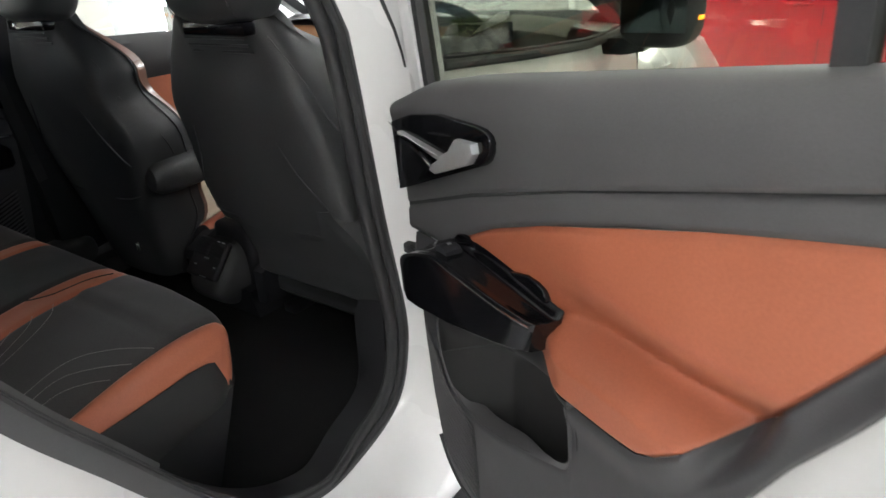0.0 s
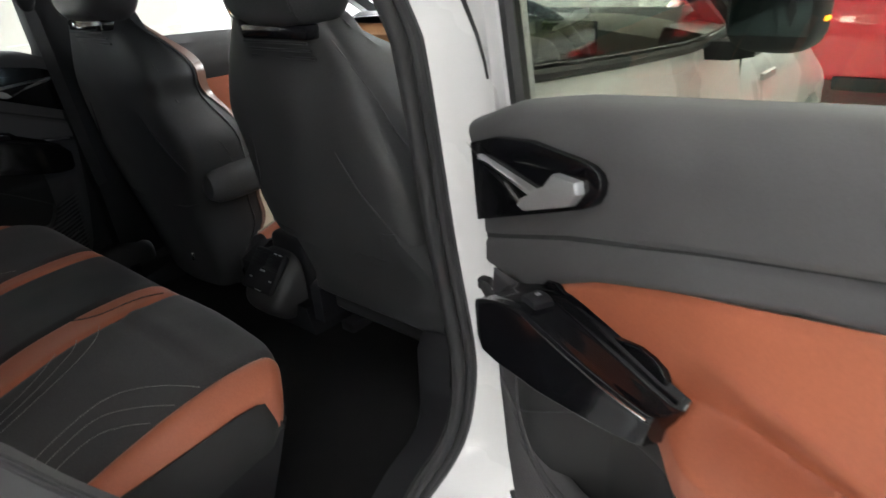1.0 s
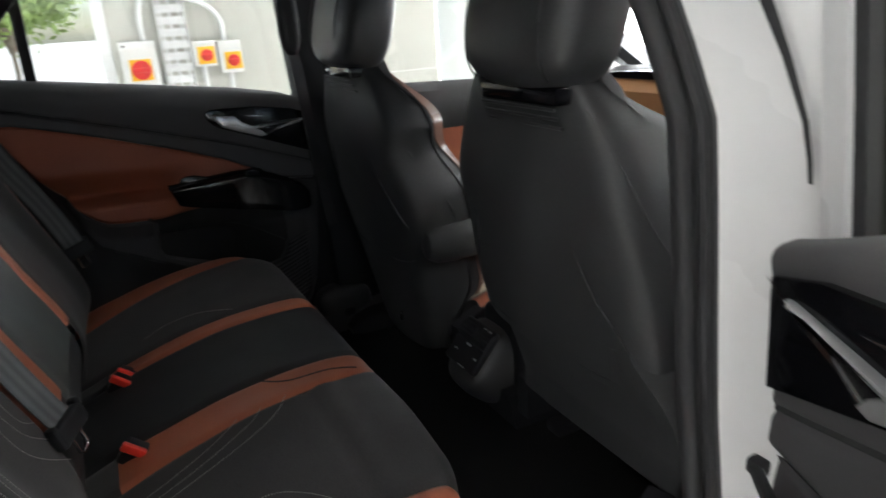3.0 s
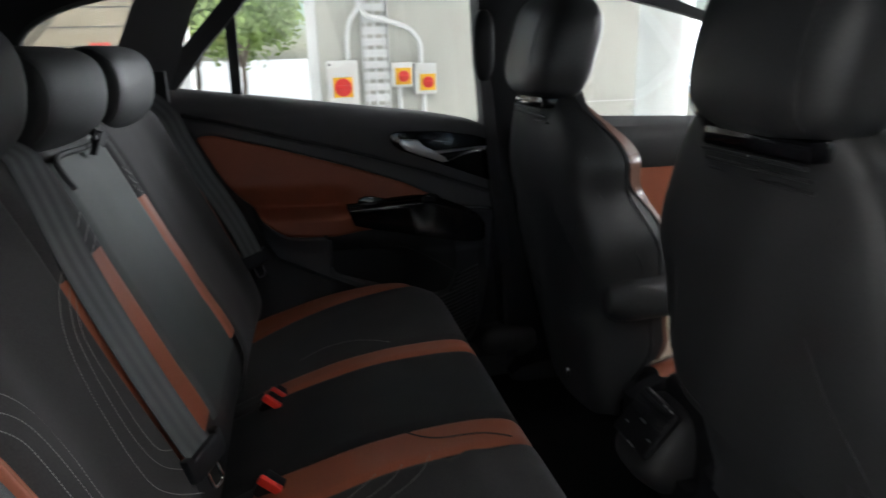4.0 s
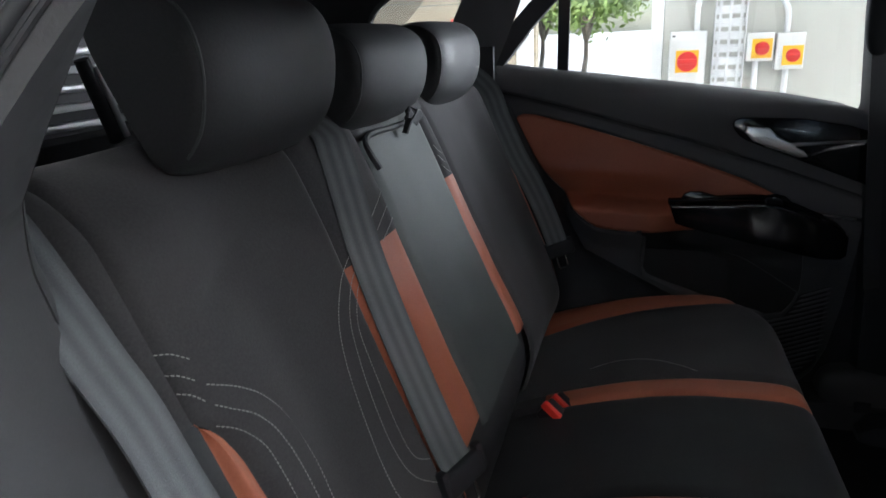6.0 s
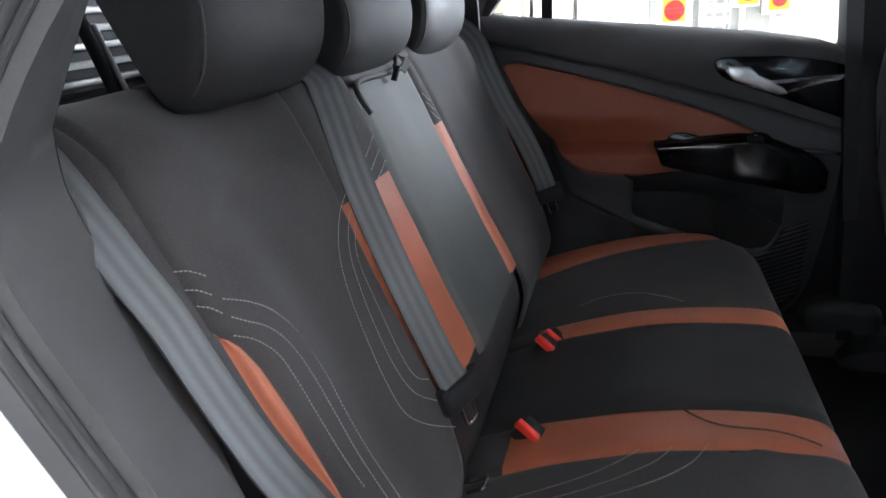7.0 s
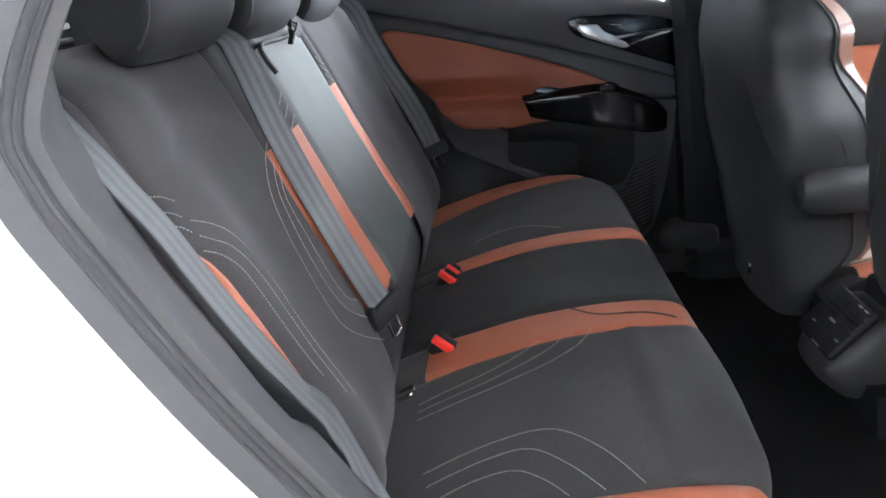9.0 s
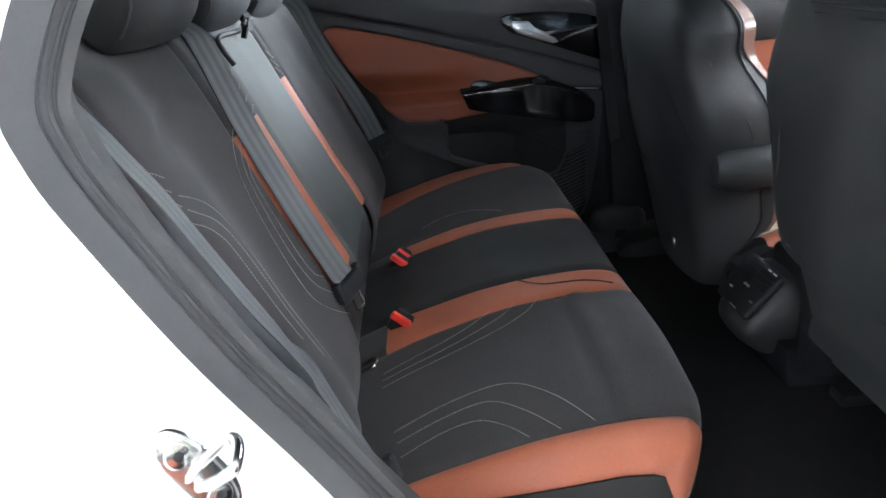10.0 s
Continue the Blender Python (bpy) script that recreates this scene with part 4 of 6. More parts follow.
def front_seat(yc, inboard, wide, label, slim=False):
    """A bucket seat seen from behind; inboard is +1 or -1 for the side of the console."""
    t = thing("front_seat", label, "car seat", "front seats", at=(0.62, yc, 0.36))
    zs = [0.40, 0.46, 0.55, 0.66, 0.78, 0.90, 1.00, 1.07, 1.13, 1.175, 1.203, 1.216]
    ws = [0.165, 0.190, 0.212, 0.234, 0.250, 0.246, 0.230, 0.210, 0.186, 0.160, 0.138, 0.118]
    if not slim:
        zs[:5], ws[:5] = [0.715, 0.725, 0.740, 0.760, 0.785], [0.222, 0.234, 0.241, 0.246, 0.250]
    rear, fore = [], []
    for z, w in zip(crom([(a, b, 0) for a, b in zip(zs, ws)], 46), range(46)):
        zz, w = z.x, z.y * wide
        x = 0.232 + 0.18 * (1.18 - zz) + 0.025 * smooth01(1.0, 1.2, zz)
        k = smooth01(0.40, 0.6, zz) * (1 - smooth01(1.06, 1.2, zz))
        if slim:
            k *= 0.75 - 0.25 * smooth01(0.86, 1.02, zz)
        ring = crom([(-w * 0.93, 0.20 * k + 0.07), (-w * 1.0, 0.15 * k + 0.05), (-w * 0.99, 0.075), (-w * 0.90, 0.022), (-w * 0.62, 0.002), (0, -0.008), (w * 0.62, 0.002), (w * 0.90, 0.022), (w * 0.99, 0.075), (w * 1.0, 0.15 * k + 0.05), (w * 0.93, 0.20 * k + 0.07)], 48)
        if slim:
            wi, wo = ip(zz, INB_Z, INB_W) / w, 1.18 + 0.16 * smooth01(0.55, 0.85, zz)
        else:
            wi, wo = 1 + 0.10 * smooth01(0.92, 1.02, zz), 1.0
        ring = [Vector((q.x * (wi if q.x * inboard > 0 else wo), q.y)) for q in ring]
        dipz = 0.045 * smooth01(1.08, 1.21, zz)
        rear.append([Vector((x + q.y, yc + q.x, zz - dipz * (1 - smooth01(0.085, 0.125, abs(q.x))))) for q in ring])
        front = crom([(-w * 0.93, 0.20 * k + 0.07), (-w * 0.78, 0.20 * k + 0.06), (-w * 0.55, 0.11 * k + 0.06), (0, 0.10 * k + 0.05), (w * 0.55, 0.11 * k + 0.06), (w * 0.78, 0.20 * k + 0.06), (w * 0.93, 0.20 * k + 0.07)], 30)
        front = [Vector((q.x * (wi if q.x * inboard > 0 else wo), q.y)) for q in front]
        fore.append([Vector((x + q.y, yc + q.x, zz - dipz * (1 - smooth01(0.085, 0.125, abs(q.x))))) for q in front])
    backp = part("backrest", loft(rear, closed=False), FLEATHER, t, "black leather seat back")
    part("front_cover", loft(fore, closed=False), FLEATHER, backp, "black leather front cover")
    part("top_roll", loft([rear[-1] + fore[-1][::-1][1:-1], [q + Vector((0.01, 0, 0.008)) for q in rear[-1] + fore[-1][::-1][1:-1]]]), FLEATHER, backp)
    # bolster flank beside the console; on the slim seat it paints the pale highlight
    flank = []
    for r in rear[8:42]:
        z = r[0].z
        k0 = 1.5 + 1.9 * smooth01(0.93, 1.04, z) * (1 - smooth01(1.10, 1.19, z)) if slim else 2
        row = []
        for k in (k0 * (1 - j / 4) for j in range(5)):
            i = min(int(k), 46)
            q = (r[i].lerp(r[i + 1], k - i)) if inboard < 0 else (r[47 - i].lerp(r[46 - i], k - i))
            row.append(q + Vector((0.0, inboard * 0.003, 0)))
        flank.append(row)
    part("bolster_flank", slab(flank, -0.002 * inboard), BOLSTER if slim else FLANK, backp, "smooth glossy leather bolster flank")
    part("piping", tube([r[43 if inboard > 0 else 4] + Vector((0.0, inboard * 0.002, 0)) for r in rear[6:43]], 0.0028, 6), FLEATHER, backp, "dark piping")
    # seams on the back
    def rear_at(u, z):
        j = min(range(46), key=lambda i: abs(rear[i][0].z - z))
        return rear[j][round(24 + u * 23)]
    lows = (0.76, 0.705, 0.685, 0.690, 0.71, 0.76) if slim else (0.772, 0.742, 0.732, 0.734, 0.745, 0.768)
    hem = crom([rear_at(u, z) for u, z in zip((-0.84, -0.55, -0.2, 0.2, 0.55, 0.84), lows)], 40)
    part("seam", tube([q + Vector((-0.001, 0, 0)) for q in hem], 0.0014, 6), LTRIM, backp, "curved seam")
    for sg in (-1, 1):
        cr = crom([rear_at(sg * 0.16, 0.965), rear_at(sg * 0.22, 0.90), rear_at(sg * 0.30, 0.84), rear_at(sg * 0.40, 0.785)], 24)
        part("seam", tube([q + Vector((-0.0015, 0, 0)) for q in cr], lambda f: 0.0005 + 0.0014 * math.sin(math.pi * f), 6), LTRIM, backp, "slanted seam")
        ln = crom([rear_at(sg * 0.40, 1.165), rear_at(sg * 0.50, 1.08), rear_at(sg * 0.62, 0.98), rear_at(sg * 0.74, 0.86), rear_at(sg * 0.80, 0.76)], 30)
        part("seam", tube([q + Vector((-0.0005, 0, 0)) for q in ln], 0.0016, 6), FLEATHER, backp, "long seam")
    if not slim:
        # flat lower panel between the hem and the seat's underside, with a rolled bottom edge
        g = []
        for f in np.linspace(0, 1, 12):
            z = 0.800 - 0.215 * f
            yi, yo = yc + 0.172 - 0.050 * smooth01(0.1, 1.0, f), yc - 0.235 - 0.09 * smooth01(0.0, 0.5, f)
            g.append([Vector((0.232 + 0.18 * (1.18 - z) + 0.016 - 0.012 * smooth01(0.80, 1.0, f) + 0.05 * max(0, abs(2 * k - 1) - 0.86) / 0.14, yi + (yo - yi) * k, z)) for k in np.linspace(0, 1, 30)])
        low = part("lower_panel", slab(g, -0.012), FLEATHER, backp, "black leather lower back panel")
        part("bottom_roll", tube([q + Vector((0.006, 0, 0.0)) for q in g[-1]], 0.013, 10), FLEATHER, low, "rolled lower edge")
    xn, ym = 0.232, yc - (0.015 if slim else 0.03)
    for k in range(3):
        part("pleat", tube([(xn + 0.006 + 0.007 * k, ym + v, 1.166 - 0.014 * k) for v in np.linspace(-0.095, 0.095, 10)], 0.0026, 8), FLEATHER, backp, "stitched pleat")
    part("neck_recess", block((xn + 0.004, ym - 0.098, 1.170), (xn + 0.07, ym + 0.098, 1.196), 0.006), GLOSS, backp, "black neck opening")
    if slim:
        part("post_guide", block((xn + 0.0, ym + 0.050, 1.180), (xn + 0.02, ym + 0.062, 1.190), 0.002), CHROME, backp, "bright headrest post guide")
    # headrest
    hr = part("headrest", pillow((0.290, ym - (0.008 if slim else 0), 1.300), (0.075, 0.152 if slim else 0.142, 0.118), Matrix.Rotation(radians(15), 4, "Y"), 3.2, 52, 30), FLEATHER, t, "black leather headrest")
    for sg in (-1, 1):
        part("seam", tube([Vector((0.290, ym, 1.300)) + Matrix.Rotation(radians(15), 3, "Y") @ Vector((-0.0735 * math.cos(v) ** 0.6, sg * 0.095, 0.113 * math.sin(v))) for v in np.linspace(-1.25, 1.25, 30)], 0.0016, 6), FLEATHER, hr)
        part("post", tube([(0.268, ym + sg * 0.055, 1.15), (0.268, ym + sg * 0.055, 1.22)], 0.007, 10), CHROME, t, "chrome headrest post")
    # cushion and base
    rings = []
    for x, h in ((0.47, 0.02), (0.50, 0.10), (0.62, 0.13), (0.80, 0.15), (0.95, 0.16), (1.00, 0.12), (1.02, 0.04)):
        rings.append([Vector((x, yc + a, 0.44 + b * h)) for a, b in crom([(-0.24, -0.4), (-0.25, 0.6), (-0.22, 1.1), (-0.14, 0.85), (0, 0.8), (0.14, 0.85), (0.22, 1.1), (0.25, 0.6), (0.24, -0.4)], 30)])
    part("seat_cushion", loft(rings), FLEATHER, t, "black leather seat cushion")
    part("cushion_panel", slab([[r[k] + Vector((0, 0, 0.005)) for k in range(10, 20)] for r in rings[1:6]], 0.004), CREAM, t, "pale beige cushion panel")
    part("cushion_bolster", slab([[r[k] + Vector((0, inboard * 0.003, 0.003)) for k in (range(20, 27) if inboard > 0 else range(3, 10))] for r in rings[1:6]], 0.003), ORANGE, t, "cognac cushion bolster")
    for sg in (-1, 1):
        part("seat_rail", block((0.48, yc + sg * 0.20 - 0.025, 0.345), (1.0, yc + sg * 0.20 + 0.025, 0.375), 0.006), PLASTIC, t, "black seat rail")
        part("side_valance", loft([[Vector((x, yc + sg * 0.235 + a, z)) for a, z in ((-0.02, 0.40), (0.02, 0.40), (0.02, h), (-0.02, h))] for x, h in ((0.42, 0.50), (0.5, 0.54), (0.98, 0.52))]), PLASTIC, t, "black seat valance")
        if sg != -inboard or inboard > 0:
            continue
        part("rail_cover", loft([[Vector((x, yc + sg * 0.20 + a, 0.35 + b)) for a, b in ((-w, 0), (-w * 0.8, h), (w * 0.8, h), (w, 0))] for x, w, h in ((0.265, 0.025, 0.015), (0.29, 0.04, 0.04), (0.35, 0.045, 0.055), (0.44, 0.04, 0.06))]), PLASTIC, t, "black rail end cover")
    # folding armrest on the console side
    ya = yc + inboard * 0.235
    rg = []
    for x, r in ((0.345, 0.012), (0.352, 0.040), (0.375, 0.056), (0.42, 0.062), (0.55, 0.060), (0.70, 0.054), (0.735, 0.02)):
        rg.append([Vector((x, ya + 0.046 / 0.062 * r * math.cos(v), 0.750 + 0.92 * r * math.sin(v) + 0.02 * (x - 0.35))) for v in np.linspace(0, math.tau, 25)[:-1]])
    part("armrest", loft(rg), FLEATHER, t, "rounded black leather armrest")
    return t


front_seat(-0.378, 1, 1.05, "black leather front seat seen from behind with seams")
front_seat(0.412, -1, 0.94, "black leather front seat with cognac bolster in a painted highlight tone, and armrest", True)
clip = thing("rail_clip", "small bright metal clip by the seat rail", "clip", at=(0.285, 0.215, 0.55))
part("tab", block((0.280, 0.212, 0.545), (0.288, 0.220, 0.572), 0.002), CHROME, clip)

# ---------------------------------------------------------------- centre console
console = thing("centre_console", "black centre console with rear air vents and control panel", "centre console", at=(0.6, 0.01, 0.33))
cm = pose(0.386, 0.036, 0.508, 0, 41.0, 0)
part("rear_pod", pillow(cm @ Vector((0.072, 0, -0.002)), (0.071, 0.086, 0.098), cm, 3.4, 48, 28), POD, console, "dark grey rounded console end")
part("body", block((0.46, -0.07, 0.33), (1.25, 0.095, 0.60), 0.02, 3), PLASTIC, console, "black console body")
part("side_skirt", loft([[Vector((x, 0.012 + a, z)) for a, z in ((-0.13, 0.33), (-0.10, 0.42), (0.10, 0.42), (0.13, 0.33))] for x in (0.42, 0.7, 1.2)]), PLASTIC, console)
panel = part("control_panel", block((-0.0105, -0.069, -0.052), (0.010, 0.069, 0.070), 0.0095, 4, cm), PLASTIC, console, "piano black vent and climate panel")
for y0 in (-0.062, 0.004):
    part("vent_frame", block((-0.0125, y0 - 0.003, 0.014), (-0.008, y0 + 0.061, 0.057), 0.002, 2, cm), PLASTIC, panel)
    for z in (0.049, 0.039, 0.029, 0.019):
        part("vent_slat", block((-0.0145, y0, z - 0.003), (-0.0115, y0 + 0.058, z + 0.002), 0.001, 1, cm), PLASTIC, panel)
for y0, z0, w, h in ((-0.052, 0.061, 0.012, 0.0035), (-0.031, 0.061, 0.011, 0.0035), (-0.012, 0.005, 0.020, 0.005), (-0.056, -0.016, 0.010, 0.004), (0.030, -0.020, 0.010, 0.004), (-0.030, -0.048, 0.026, 0.0025)):
    part("symbol", block((-0.0125, y0, z0), (-0.0100, y0 + w, z0 + h), 0, 1, cm), SILVER, panel, "small bright control mark")
tray = thing("console_tray", "cream storage insert between the front seats", "storage tray", at=(0.75, 0.02, 0.6))
part("insert", block((0.50, -0.06, 0.585), (1.15, 0.085, 0.628), 0.015, 3), CREAM, tray)

# ---------------------------------------------------------------- dashboard and steering wheel
dash = thing("dashboard", "tan and dark dashboard with pale trim strip", "dashboard", at=(1.45, 0, 0.8))
part("upper", loft([[Vector((x, y, z)) for y in np.linspace(-0.70, 0.66, 12)] for x, z in ((1.27, 1.0), (1.30, 1.055), (1.42, 1.09), (1.80, 1.07), (1.80, 0.9), (1.30, 0.9))] + [[Vector((1.27, y, 1.0)) for y in np.linspace(-0.70, 0.66, 12)]], closed=False), LEATHER, dash, "black dashboard top")
part("band", loft([[Vector((x, y, z)) for y in np.linspace(-0.26, 0.66, 12)] for x, z in ((1.262, 0.955), (1.245, 0.985), (1.245, 1.03), (1.275, 1.058), (1.31, 1.062))], closed=False), TAN, dash, "tan leather dashboard band")
hood = part("instrument_hood", loft([[Vector((x, y, z + 0.02 * math.sin(math.pi * (y + 0.70) / 0.44))) for y in np.linspace(-0.70, -0.26, 12)] for x, z in ((1.262, 0.955), (1.235, 0.985), (1.225, 1.045), (1.26, 1.072), (1.33, 1.078))], closed=False), GREYDASH, dash, "instrument hood greyed for the reflection veil on the glass")
part("screen", block((1.205, -0.53, 1.00), (1.215, -0.33, 1.09), 0.004), GLOSS, hood, "dark instrument screen")
part("trim_strip", block((1.235, -0.70, 0.925), (1.30, 0.66, 0.957), 0.008, 3), SILVER, dash, "satin trim strip")
part("lower", block((1.26, -0.70, 0.55), (1.80, 0.66, 0.92), 0.03, 3), PLASTIC, dash, "black lower dashboard")
wheel = thing("steering_wheel", "black steering wheel behind the windscreen", "steering wheel", at=(1.05, -0.43, 0.95))
wm = pose(1.03, -0.43, 0.995, 0, 65, 0)
part("rim", tube([wm @ Vector((0.18 * math.cos(v), 0.18 * math.sin(v), 0)) for v in np.linspace(0, math.tau, 49)[:-1]], 0.015, 10, True), LEATHER, wheel)
part("hub", pillow(wm @ Vector((0, 0, 0.02)), (0.07, 0.08, 0.035), wm, 2.6), PLASTIC, wheel)
for v in (math.pi / 2, -math.pi / 2, 0):
    part("spoke", tube([wm @ Vector((0.05 * math.cos(v), 0.05 * math.sin(v), 0.01)), wm @ Vector((0.175 * math.cos(v), 0.175 * math.sin(v), 0))], 0.014, 8), PLASTIC, wheel)

# ---------------------------------------------------------------- car body
car = thing("car_body", "white painted car body with open rear doorway", "car", at=(0.4, 0, 0.2))
SEAL = [(0.10, 1.50), (0.184, 1.44), (0.208, 1.30), (0.221, 1.20), (0.239, 1.07), (0.268, 0.82), (0.302, 0.60), (0.300, 0.50), (0.268, 0.415), (0.19, 0.368), (0.06, 0.352), (-0.05, 0.385), (-0.145, 0.455), (-0.245, 0.565), (-0.325, 0.690), (-0.385, 0.785), (-0.431, 0.868), (-0.493, 0.975), (-0.545, 1.085), (-0.570, 1.15), (-0.572, 1.21), (-0.525, 1.30), (-0.43, 1.40), (-0.30, 1.475), (-0.12, 1.505)]
LOOP = crom(SEAL, 140, True)
MID = Vector((-0.12, 0.95))


def front_share(q):
    """1 on the pillar at the front of the doorway, 0 at its rear and along the sill."""
    return smooth01(0.02, 0.20, q.x)


def ring(y_rear, y_front, out_rear, out_front, out_low):
    r = []
    n = len(LOOP)
    for i, q in enumerate(LOOP):
        t = LOOP[(i + 1) % n] - LOOP[i - 1]
        nv = Vector((t.y, -t.x)).normalized()
        if nv.dot(q - MID) < 0:
            nv = -nv
        f = front_share(q)
        low = 1 - smooth01(0.42, 0.60, q.y)
        o = out_rear + (out_front - out_rear) * f
        o = o + (out_low - o) * low * (1 - 0.5 * f)
        p = q + nv * o
        y = y_rear + (y_front - y_rear) * f
        r.append(Vector((p.x, y + lean(p.y), p.y)))
    return r


R_IN = ring(-0.768, -0.722, -0.022, 0.002, -0.01)
R_SEAL = ring(-0.778, -0.742, -0.015, 0.0, 0.0)
R_BAND = ring(-0.775, -0.762, 0.018, 0.030, 0.022)
R_J1 = ring(-0.786, -0.780, 0.030, 0.040, 0.04)
R_J2 = ring(-0.885, -0.880, 0.120, 0.075, 0.09)
R_OUT = ring(-0.915, -0.905, 0.165, 0.088, 0.14)


def closed_skin(*rings):
    bm = loft([*rings], True, False)
    return bm


part("doorway_flange", closed_skin(R_IN, R_SEAL, [a.lerp(b, 0.5) + Vector((0, 0.002, 0)) for a, b in zip(R_SEAL, R_BAND)], R_BAND), BAND, car, "dark grey rubber doorway flange")
part("door_jamb", closed_skin(R_BAND, R_J1, [a.lerp(b, 0.5) + Vector((0, -0.006, 0)) for a, b in zip(R_J1, R_J2)], R_J2, R_OUT), WHITE, car, "white painted door jamb")
def seal_r(a, b):
    return lambda f: a + (b - a) * front_share(LOOP[round(f * (len(LOOP) - 1))])


part("door_seal", tube([q + Vector((0, 0.002, 0)) for q in R_SEAL], seal_r(0.0035, 0.0125), 10, True, (0, 1, 0)), RUBBER, car, "black rubber door seal")
part("door_seal", tube([q + Vector((0, -0.002, 0)) for q in ring(-0.779, -0.752, -0.013, 0.018, 0.008)], seal_r(0.0006, 0.009), 8, True, (0, 1, 0)), RUBBER, car, "black rubber door seal lip")
part("door_seal", tube([q for q in ring(-0.770, -0.735, -0.020, -0.001, -0.008)], seal_r(0.0020, 0.010), 8, True, (0, 1, 0)), RUBBER, car, "black rubber door seal edge")

# inner trims round the doorway
rear_i = [i for i, q in enumerate(LOOP) if q.x < -0.20 and 0.60 < q.y < 1.46]
rear_i.sort(key=lambda i: LOOP[i].y)
g = []
for i in rear_i:
    a = R_IN[i]
    z = a.z
    b = Vector((ip(z, [0.60, 0.70, 0.80, 0.857, 0.90, 0.95, 1.0, 1.05, 1.10, 1.17, 1.215, 1.25, 1.28, 1.46], [-0.315, -0.375, -0.436, -0.466, -0.491, -0.517, -0.540, -0.561, -0.580, -0.600, -0.606, -0.588, -0.570, -0.455]), -0.656 + lean(z) * 0.30, z + 0.004))
    b.x -= 0.006 * smooth01(0.97, 1.06, z) * (1 - smooth01(1.16, 1.26, z))
    c = Vector((b.x - 0.12 + 0.05 * smooth01(1.12, 1.18, z), -0.618 + lean(z) * 0.8 - 0.075 * smooth01(1.12, 1.18, z), z + 0.03))
    hollow = smooth01(0.85, 0.91, z) * (1 - smooth01(0.965, 1.04, z))
    yh = ip(z, [0.86, 0.90, 0.935, 0.97, 1.005, 1.05, 1.10], [-0.690, -0.703, -0.702, -0.689, -0.676, -0.666, -0.663])
    k = 0.88 + (min(max((yh - a.y) / (b.y - a.y), 0.15), 0.88) - 0.88) * hollow
    e = a.lerp(b, k) + Vector((0.003, -0.003, 0))
    g.append([a, a.lerp(e, 0.10) + Vector((0.001, -0.001, 0)), a.lerp(e, 0.55) + Vector((0.004, -0.004, 0)), e, e.lerp(b, 0.1) + Vector((-0.004 - 0.03 * hollow, 0.002 * hollow, 0)),
              e.lerp(b, 0.3) + Vector((-0.085 * hollow, 0.0, -0.01 * hollow)), b + Vector((-0.10 * hollow, 0, -0.01 * hollow)), c + Vector((-0.05 * hollow, 0, 0))])
part("pillar_trim", slab(g, 0.008), POD, car, "dark grey rear pillar trim")
part("trim_clip", block((-0.594, -0.708, 1.128), (-0.580, -0.700, 1.133), 0.001), PLASTIC, car)
fi = [i for i, q in enumerate(LOOP) if q.x > 0.1 and q.y > 0.42]
fi.sort(key=lambda i: LOOP[i].y)
g = [[R_IN[i], R_IN[i] + Vector((0.03, 0.006, 0)), R_IN[i] + Vector((0.10, 0.010, 0)), R_IN[i] + Vector((0.19, -0.02, 0))] for i in fi]
part("pillar_trim", slab(g, 0.006), PLASTIC, car, "black centre pillar trim")
li = [i for i, q in enumerate(LOOP) if q.y < 0.62 and q.x > -0.30]
li.sort(key=lambda i: LOOP[i].x)
g = [[R_IN[i], R_IN[i] + Vector((0, 0.03, -0.002)), R_IN[i] + Vector((0, 0.07, -0.012)), R_IN[i] + Vector((0, 0.09, -0.06))] for i in li]
part("sill_trim", slab(g, 0.006), PLASTIC, car, "dark grey sill trim")

# outer skin
def skin(points_a, points_b, n=8):
    return loft([[a.lerp(b, k / n) for k in range(n + 1)] for a, b in zip(points_a, points_b)], closed=False)


ri = [i for i, q in enumerate(LOOP) if q.x < -0.12]
ri.sort(key=lambda i: math.atan2(LOOP[i].y - 0.95, LOOP[i].x + 0.12) % math.tau)
part("quarter_panel", skin([R_OUT[i] for i in ri], [Vector((-1.75, -0.86 + lean(min(max(R_OUT[i].z * 1.1 - 0.1, 0.25), 1.5)), min(max(R_OUT[i].z * 1.1 - 0.1, 0.25), 1.52))) for i in ri]), WHITE, car, "white rear quarter panel")
part("sill", block((-0.35, -0.90, 0.16), (1.62, -0.80, 0.235), 0.02, 3), WHITE, car, "white side sill")
part("sill_cladding", block((-0.35, -0.93, 0.12), (1.62, -0.86, 0.185), 0.012, 3), PLASTIC, car, "black sill cladding")


def front_skin(x, z):
    return -0.918 + 0.045 * ((z - 0.75) / 0.4) ** 2 * (1 if z > 0.75 else 0.7) + 0.05 * smooth01(1.8, 2.7, x)


def beltz(x):
    return ip(x, [0.30, 0.63, 0.95, 1.10, 1.25], [1.112, 1.082, 1.060, 1.062, 1.075])


fdoor = thing("front_door", "closed white front car door with tinted window", "car door", at=(0.8, -0.9, 0.3))
g = [[Vector((x, front_skin(x, z), z)) for z in np.linspace(0.27, beltz(x), 22)] for x in np.linspace(0.338, 1.262, 26)]
part("shell", slab(g, 0.03), WHITE, fdoor, "white painted door skin")
part("belt_seal", tube([(x, front_skin(x, 1.05) - 0.004, beltz(x) + 0.008) for x in np.linspace(0.335, 1.20, 24)], 0.010, 8), RUBBER, fdoor, "black window belt seal")
part("belt_trim", tube([(x, front_skin(x, 1.05) + 0.004, beltz(x) + 0.021) for x in np.linspace(0.35, 1.19, 24)], 0.003, 6), GLOSS, fdoor, "thin black trim strip")
